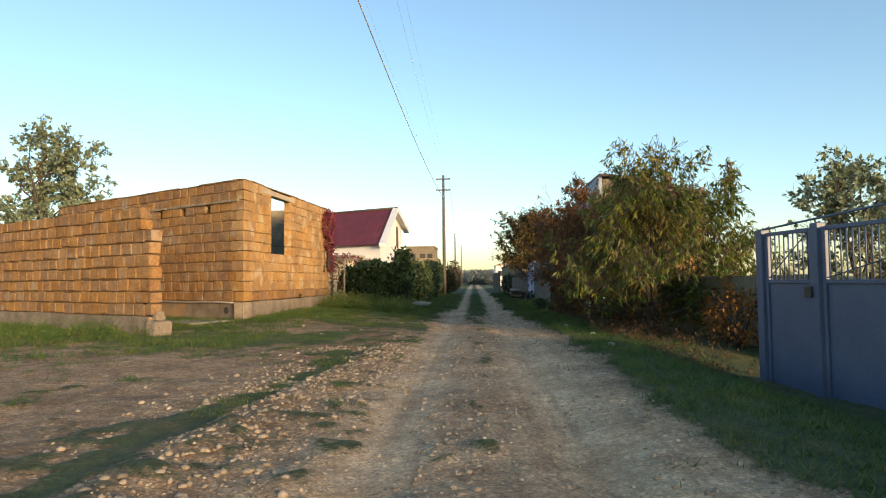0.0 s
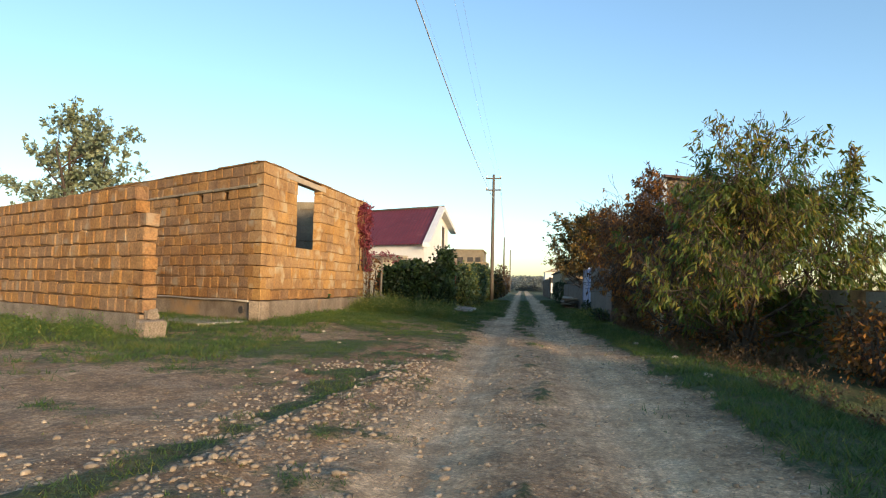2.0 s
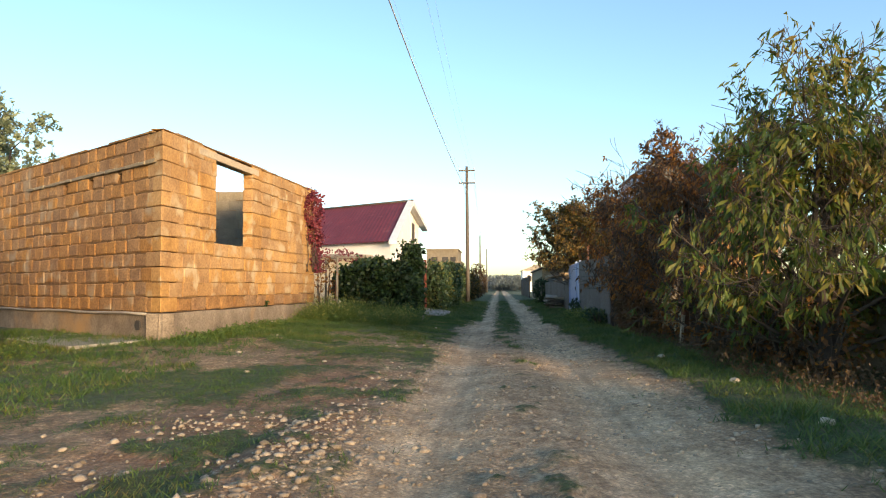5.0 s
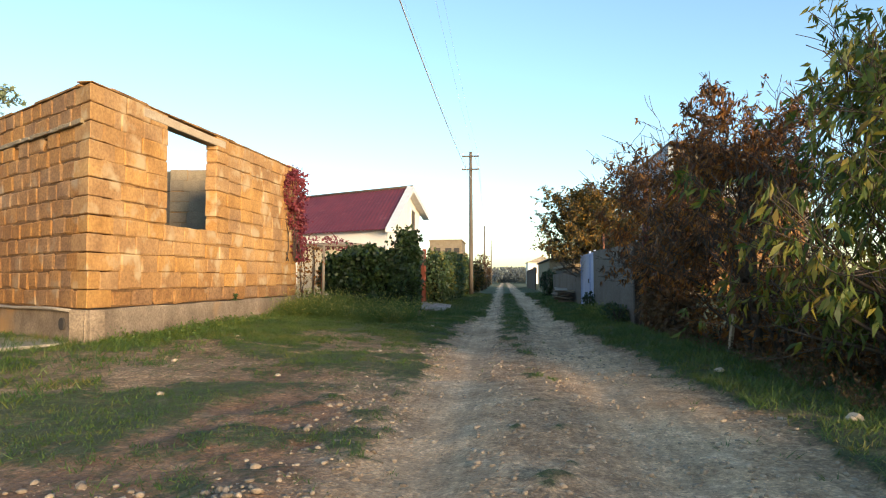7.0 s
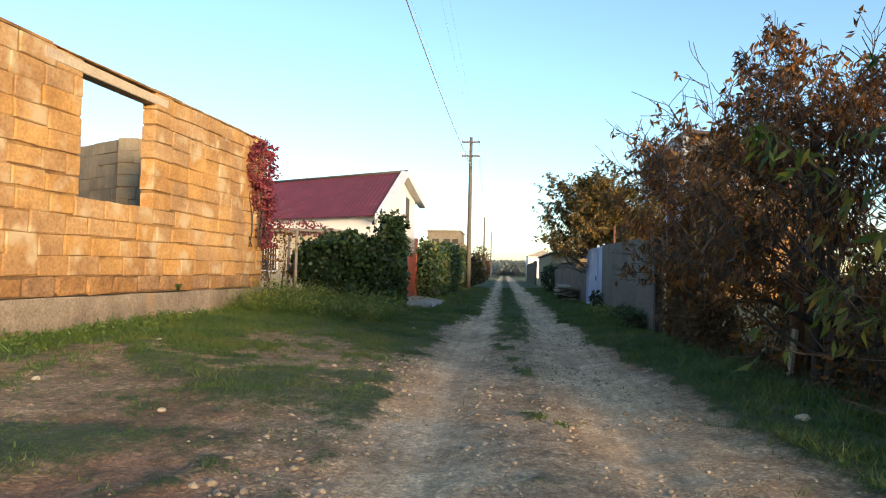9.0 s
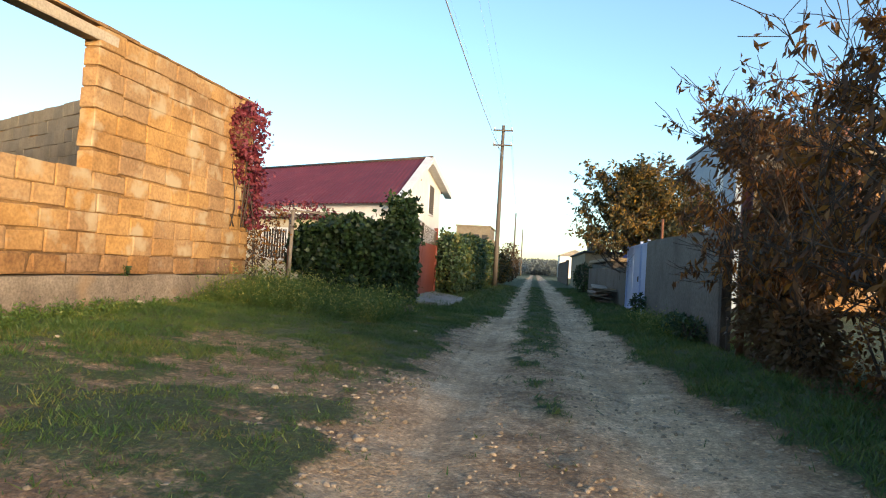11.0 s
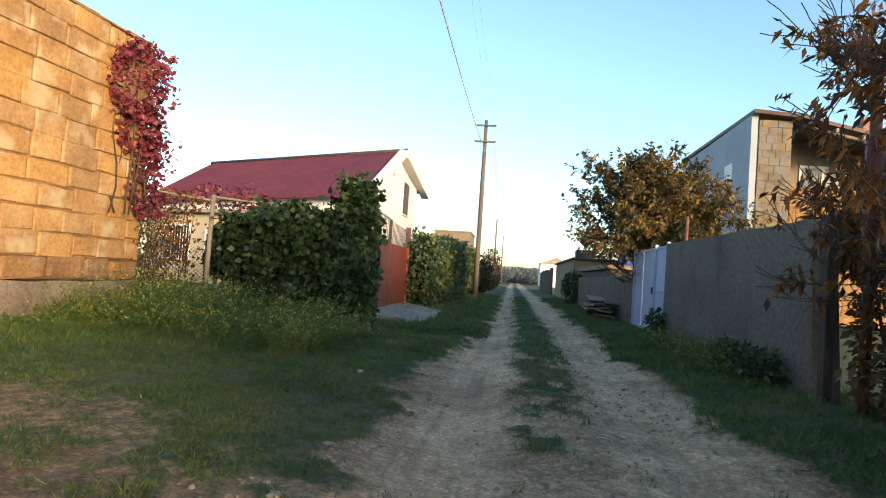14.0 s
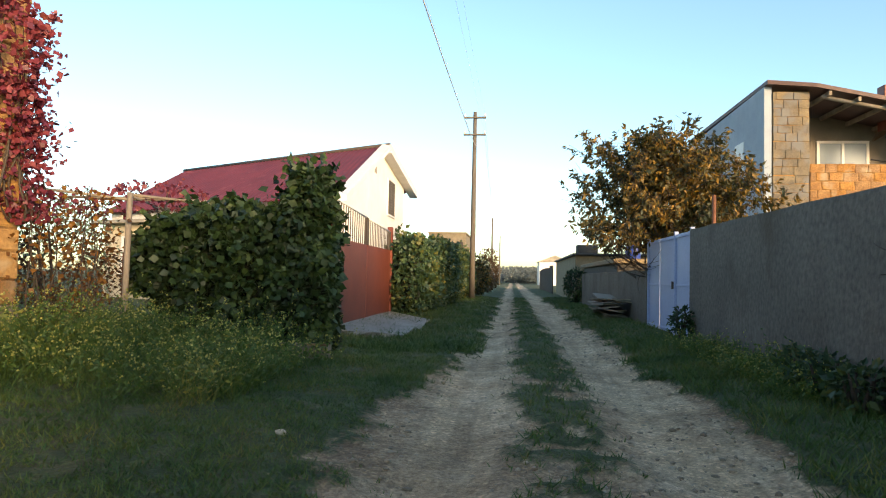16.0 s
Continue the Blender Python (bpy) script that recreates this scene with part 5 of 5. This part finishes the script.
for y, h in ((22.9, 1.1), (23.7, 1.9), (24.4, 2.1)):
    scatter_leafbush("dry_bush", "heap of dry hay-coloured vines", (3.35, y, -0.1), 0.5, h, L_DRY, 1300, 0.12)
scatter_leafbush("dry_bush", "dense rust-brown bush at the wall end", (3.65, 23.9, 0.4), 0.65, 2.7, L_BROWN, 1900, 0.13)
scatter_leafbush("bush", "small dark green leafy plant by the gate", (2.8, 32.6, 0.05), 0.22, 0.65, L_GREEN, 260, 0.12)
for y, r in ((26.2, 0.3), (26.9, 0.35), (27.5, 0.25)):
    scatter_leafbush("bush", "dark purple-green weed at the wall foot", (2.72, y, 0.0), r, 0.5, L_GREEN2, 380, 0.10)
for y in (15.4, 16.6, 17.6, 18.6, 20.6, 21.6):
    scatter_leafbush("bush", "dark leafy thicket behind the trees", (5.6 + RND.uniform(-0.4, 0.6), y - 0.5, -0.1), 1.0, 1.5, L_WALNUT, 700, 0.13)
    scatter_leafbush("dry_bush", "dry brown undergrowth below the trees", (3.7 + RND.uniform(-0.3, 0.4), y, -0.1), 0.6, 1.1, L_BROWN, 450, 0.10)


# ---- grass, weeds and stones ----
def grass(name, label, x0, x1, y0, y1, n, h, w, mat, thresh=0.35, power=1.0):
    x, y = NP.uniform(x0, x1, n), y0 + (y1 - y0) * NP.uniform(0, 1, n) ** power
    g = cover(x, y)[0] + 0.3 * fbm(x, y, 2.6, 9) + 0.8 * fbm(x, y, 6.0, 15) + 0.3 * fbm(x, y, 14.0, 19)
    k = g > thresh + NP.uniform(0, 0.6, n)
    x, y = x[k], y[k]
    hh = h * NP.uniform(0.4, 1.2, len(x)) * (0.8 + 0.5 * fbm(x, y, 1.1, 12) + 0.45 * fbm(x, y, 5.0, 16))
    v, f = blades(x, y, level(x, y) - 0.01, hh, w * np.ones(len(x)))
    ob = np_mesh(name, v, f, mat)
    tagged(ob, label, "grass", kind="stuff")


grass("grass_verge", "short green grass on the left verge", -7.0, -0.8, 6, 32, 190000, 0.055, 0.005, L_GRASS)
grass("grass_verge", "short green grass on the left verge", -3.6, -0.8, 30, 60, 26000, 0.12, 0.010, L_GRASS, power=1.6)
grass("grass_verge", "short green grass along the right verge", 1.2, 4.2, 2, 30, 80000, 0.10, 0.006, L_GRASS)
grass("grass_verge", "short green grass along the right verge", 1.2, 3.0, 28, 60, 24000, 0.12, 0.010, L_GRASS, power=1.6)
grass("grass_strip", "grass strip between the wheel tracks", -0.6, 0.6, 17, 60, 36000, 0.07, 0.007, L_GRASS, power=1.5)
grass("grass_verge", "patchy grass by the block fence", -15, -4.5, 8, 21, 60000, 0.13, 0.008, L_GRASS)


grass("grass_verge", "denser short grass before the hedge", -7.0, -1.0, 19.5, 31, 130000, 0.06, 0.006, L_GRASS, 0.4)
grass("grass_tufts", "brighter taller tufts in the left verge", -6.6, -1.0, 17, 31, 30000, 0.09, 0.005, L_WEED, 0.9)
grass("grass_tufts", "brighter taller tufts in the right verge", 1.4, 3.1, 6, 34, 26000, 0.15, 0.007, L_WEED, 0.75)


def weeds(label, x0, x1, y0, y1, n, h, mat, lump=1.0, flowers=""):
    """Thin branching stems with small leaves and flower heads, in uneven clumps."""
    x, y = NP.uniform(x0, x1, n), NP.uniform(y0, y1, n)
    k = fbm(x, y, 0.9, 21) + 0.6 * fbm(x, y, 2.7, 22)
    keep = k > NP.uniform(-0.9, 0.5, n) * lump
    x, y, k = x[keep], y[keep], k[keep]
    n = len(x)
    z = level(x, y)
    hh = h * NP.uniform(0.35, 1.15, n) * (0.75 + 0.55 * k)
    V, Fa, off, heads = [], [], 0, []
    for j in range(3):
        v, f = blades(x, y, z - 0.02, hh * (1, 0.8, 0.65)[j], 0.005 * np.ones(n))
        V.append(v)
        Fa.append(f + off)
        off += len(v)
        tips = v.reshape(-1, 3, 3)[:, 2]
        basep = np.stack([x, y, z], 1)
        heads.append(tips[NP.uniform(0, 1, n) < 0.3])
        for q in range(6):
            t = NP.uniform(0.2, 1.0, (n, 1)) ** 0.8
            v, f = leaves(basep * (1 - t) + tips * t, 0.05 if q < 4 else 0.022, -0.2, 0.45 if q < 4 else 0.9)
            V.append(v)
            Fa.append(f + off)
            off += len(v)
    ob = np_mesh("weeds", np.concatenate(V), np.concatenate(Fa), mat)
    tagged(ob, label, "weeds", kind="stuff")
    if flowers:
        pos = np.repeat(np.concatenate(heads), 4, axis=0)
        v, f = leaves(pos + NP.normal(size=pos.shape) * 0.018, 0.024, -0.2, 0.9)
        tagged(np_mesh("flower_heads", v, f, L_FLOWER), flowers, "flowers", kind="stuff")


weeds("tall weeds with small yellow flowers before the hedge", -6.1, -2.7, 25.0, 28.5, 2200, 0.68, L_WEED, 1.3, "small pale yellow flower heads on the tall weeds")
weeds("tall weeds with small yellow flowers by the wall foot", 2.3, 2.95, 26.5, 31.5, 900, 0.45, L_WEED, 1.0, "small pale yellow flower heads by the wall foot")
weeds("dry weeds along the block fence", -14.0, -7.3, 13.2, 16.5, 900, 0.5, L_WEED)
weeds("dry weeds under the trees", 2.9, 4.6, 10.5, 24.5, 800, 0.42, L_DRY)
weeds("grassy weeds at the foot of the building", -6.45, -5.7, 18.5, 27.2, 900, 0.28, L_WEED)


def stones(name, label, x, y, r, mat):
    """Small angular stones half sunk in the ground, where little grass grows."""
    k = cover(x, y)[0] < 0.55
    x, y, r = x[k], y[k], r[k]
    bm = bmesh.new()
    bmesh.ops.create_icosphere(bm, subdivisions=1, radius=1.0)
    base = np.array([v.co[:] for v in bm.verts])
    tri = np.array([[v.index for v in f.verts] for f in bm.faces])
    bm.free()
    n = len(x)
    k = len(base)
    jit = base[None] * NP.uniform(0.65, 1.25, (n, k, 1))
    sc = r[:, None, None] * NP.uniform(0.6, 1.3, (n, 1, 3)) * np.array([1, 1, 0.65])
    v = jit * sc + np.stack([x, y, level(x, y) + r * 0.12], 1)[:, None, :]
    f = tri[None] + (np.arange(n) * k)[:, None, None]
    ob = np_mesh(name, v.reshape(-1, 3), f.reshape(-1, 3), mat)
    tagged(ob, label, "stones", kind="stuff")


n = 42000
sx, sy = NP.uniform(-4.2, 2.2, n), 2 + 34 * NP.uniform(0, 1, n) ** 1.2
kk = ((sx > -1.7 - 1.6 * (sy < 12)) & (fbm(sx, sy, 0.7, 15) + NP.uniform(-0.5, 0.5, n) > 0.0) & (np.abs(sx + 0.75) > 0.3)) | (sx > -2.2) & (NP.uniform(0, 1, n) < 0.12)
stones("gravel", "loose pale gravel and stones on the road", sx[kk], sy[kk], 0.005 + 0.026 * NP.uniform(0, 1, kk.sum()) ** 3.2, M_STONE)
n = 900
sx, sy = NP.uniform(2.0, 3.8, n), NP.uniform(5, 30, n)
stones("rubble", "pale stones along the right verge", sx, sy, 0.012 + 0.055 * NP.uniform(0, 1, n) ** 4, M_STONE)
n = 260
a, b = NP.normal(size=n), NP.normal(size=n)
stones("rubble_heap", "heap of pale broken stones under the trees", 4.7 + 0.5 * a, 12.6 + 1.2 * b, 0.03 + 0.08 * NP.uniform(0, 1, n) ** 2, M_STONE)
# low wall of loose blocks behind the trees
lw = thing("loose_block_wall", "low wall of loose stacked tan blocks", "wall", (5.2, 12, 0))
block_wall(lw, (5.9, 11.2), (5.0, 23.5), 0.3, -0.1, 5, 0.28, 0.45, meshes=BLOCKS_PALE, skip=0.06, name="wall")
n = 3600
sy = NP.uniform(3.5, 12.5, n)
sx = -2.0 + 0.07 * (sy - 9) + NP.normal(size=n) * 0.62
stones("rubble_bank", "stony bank of pale rubble beside the road", sx, sy, 0.008 + 0.034 * NP.uniform(0, 1, n) ** 3.0, M_STONE)
n = 500
sy = NP.uniform(8, 22, n)
sx = -1.5 + NP.normal(size=n) * 0.3
stones("rubble_bank", "pale rubble along the road edge", sx, sy, 0.008 + 0.032 * NP.uniform(0, 1, n) ** 2.6, M_STONE)
for x, y, r in ((-4.6, 17.4, 0.04), (-2.9, 16.6, 0.03), (-3.6, 15.2, 0.035), (-4.9, 20.2, 0.03), (-2.2, 19.4, 0.03), (-6.2, 23.6, 0.08), (-1.9, 24.4, 0.035), (2.4, 17.3, 0.05), (2.6, 14.6, 0.06), (2.5, 12.2, 0.06)):
    bm = bmesh.new()
    bmesh.ops.create_icosphere(bm, subdivisions=2, radius=1.0)
    for v in bm.verts:
        k = 1 + 0.35 * noise.noise(v.co * 1.7 + Vector((x, y, 0)))
        v.co = Vector((x + v.co.x * r * k * 1.2, y + v.co.y * r * k, zg(x, y) + r * 0.25 + v.co.z * r * k * 0.7))
    tagged(part("stone", bm, M_LINTEL), "single pale stone lying in the grass", "stone", "single stones")
scatter_leafbush("bush", "small green tuft growing on the plinth ledge", (-6.40, 23.4, 0.66), 0.11, 0.27, L_GREEN, 160, 0.08)
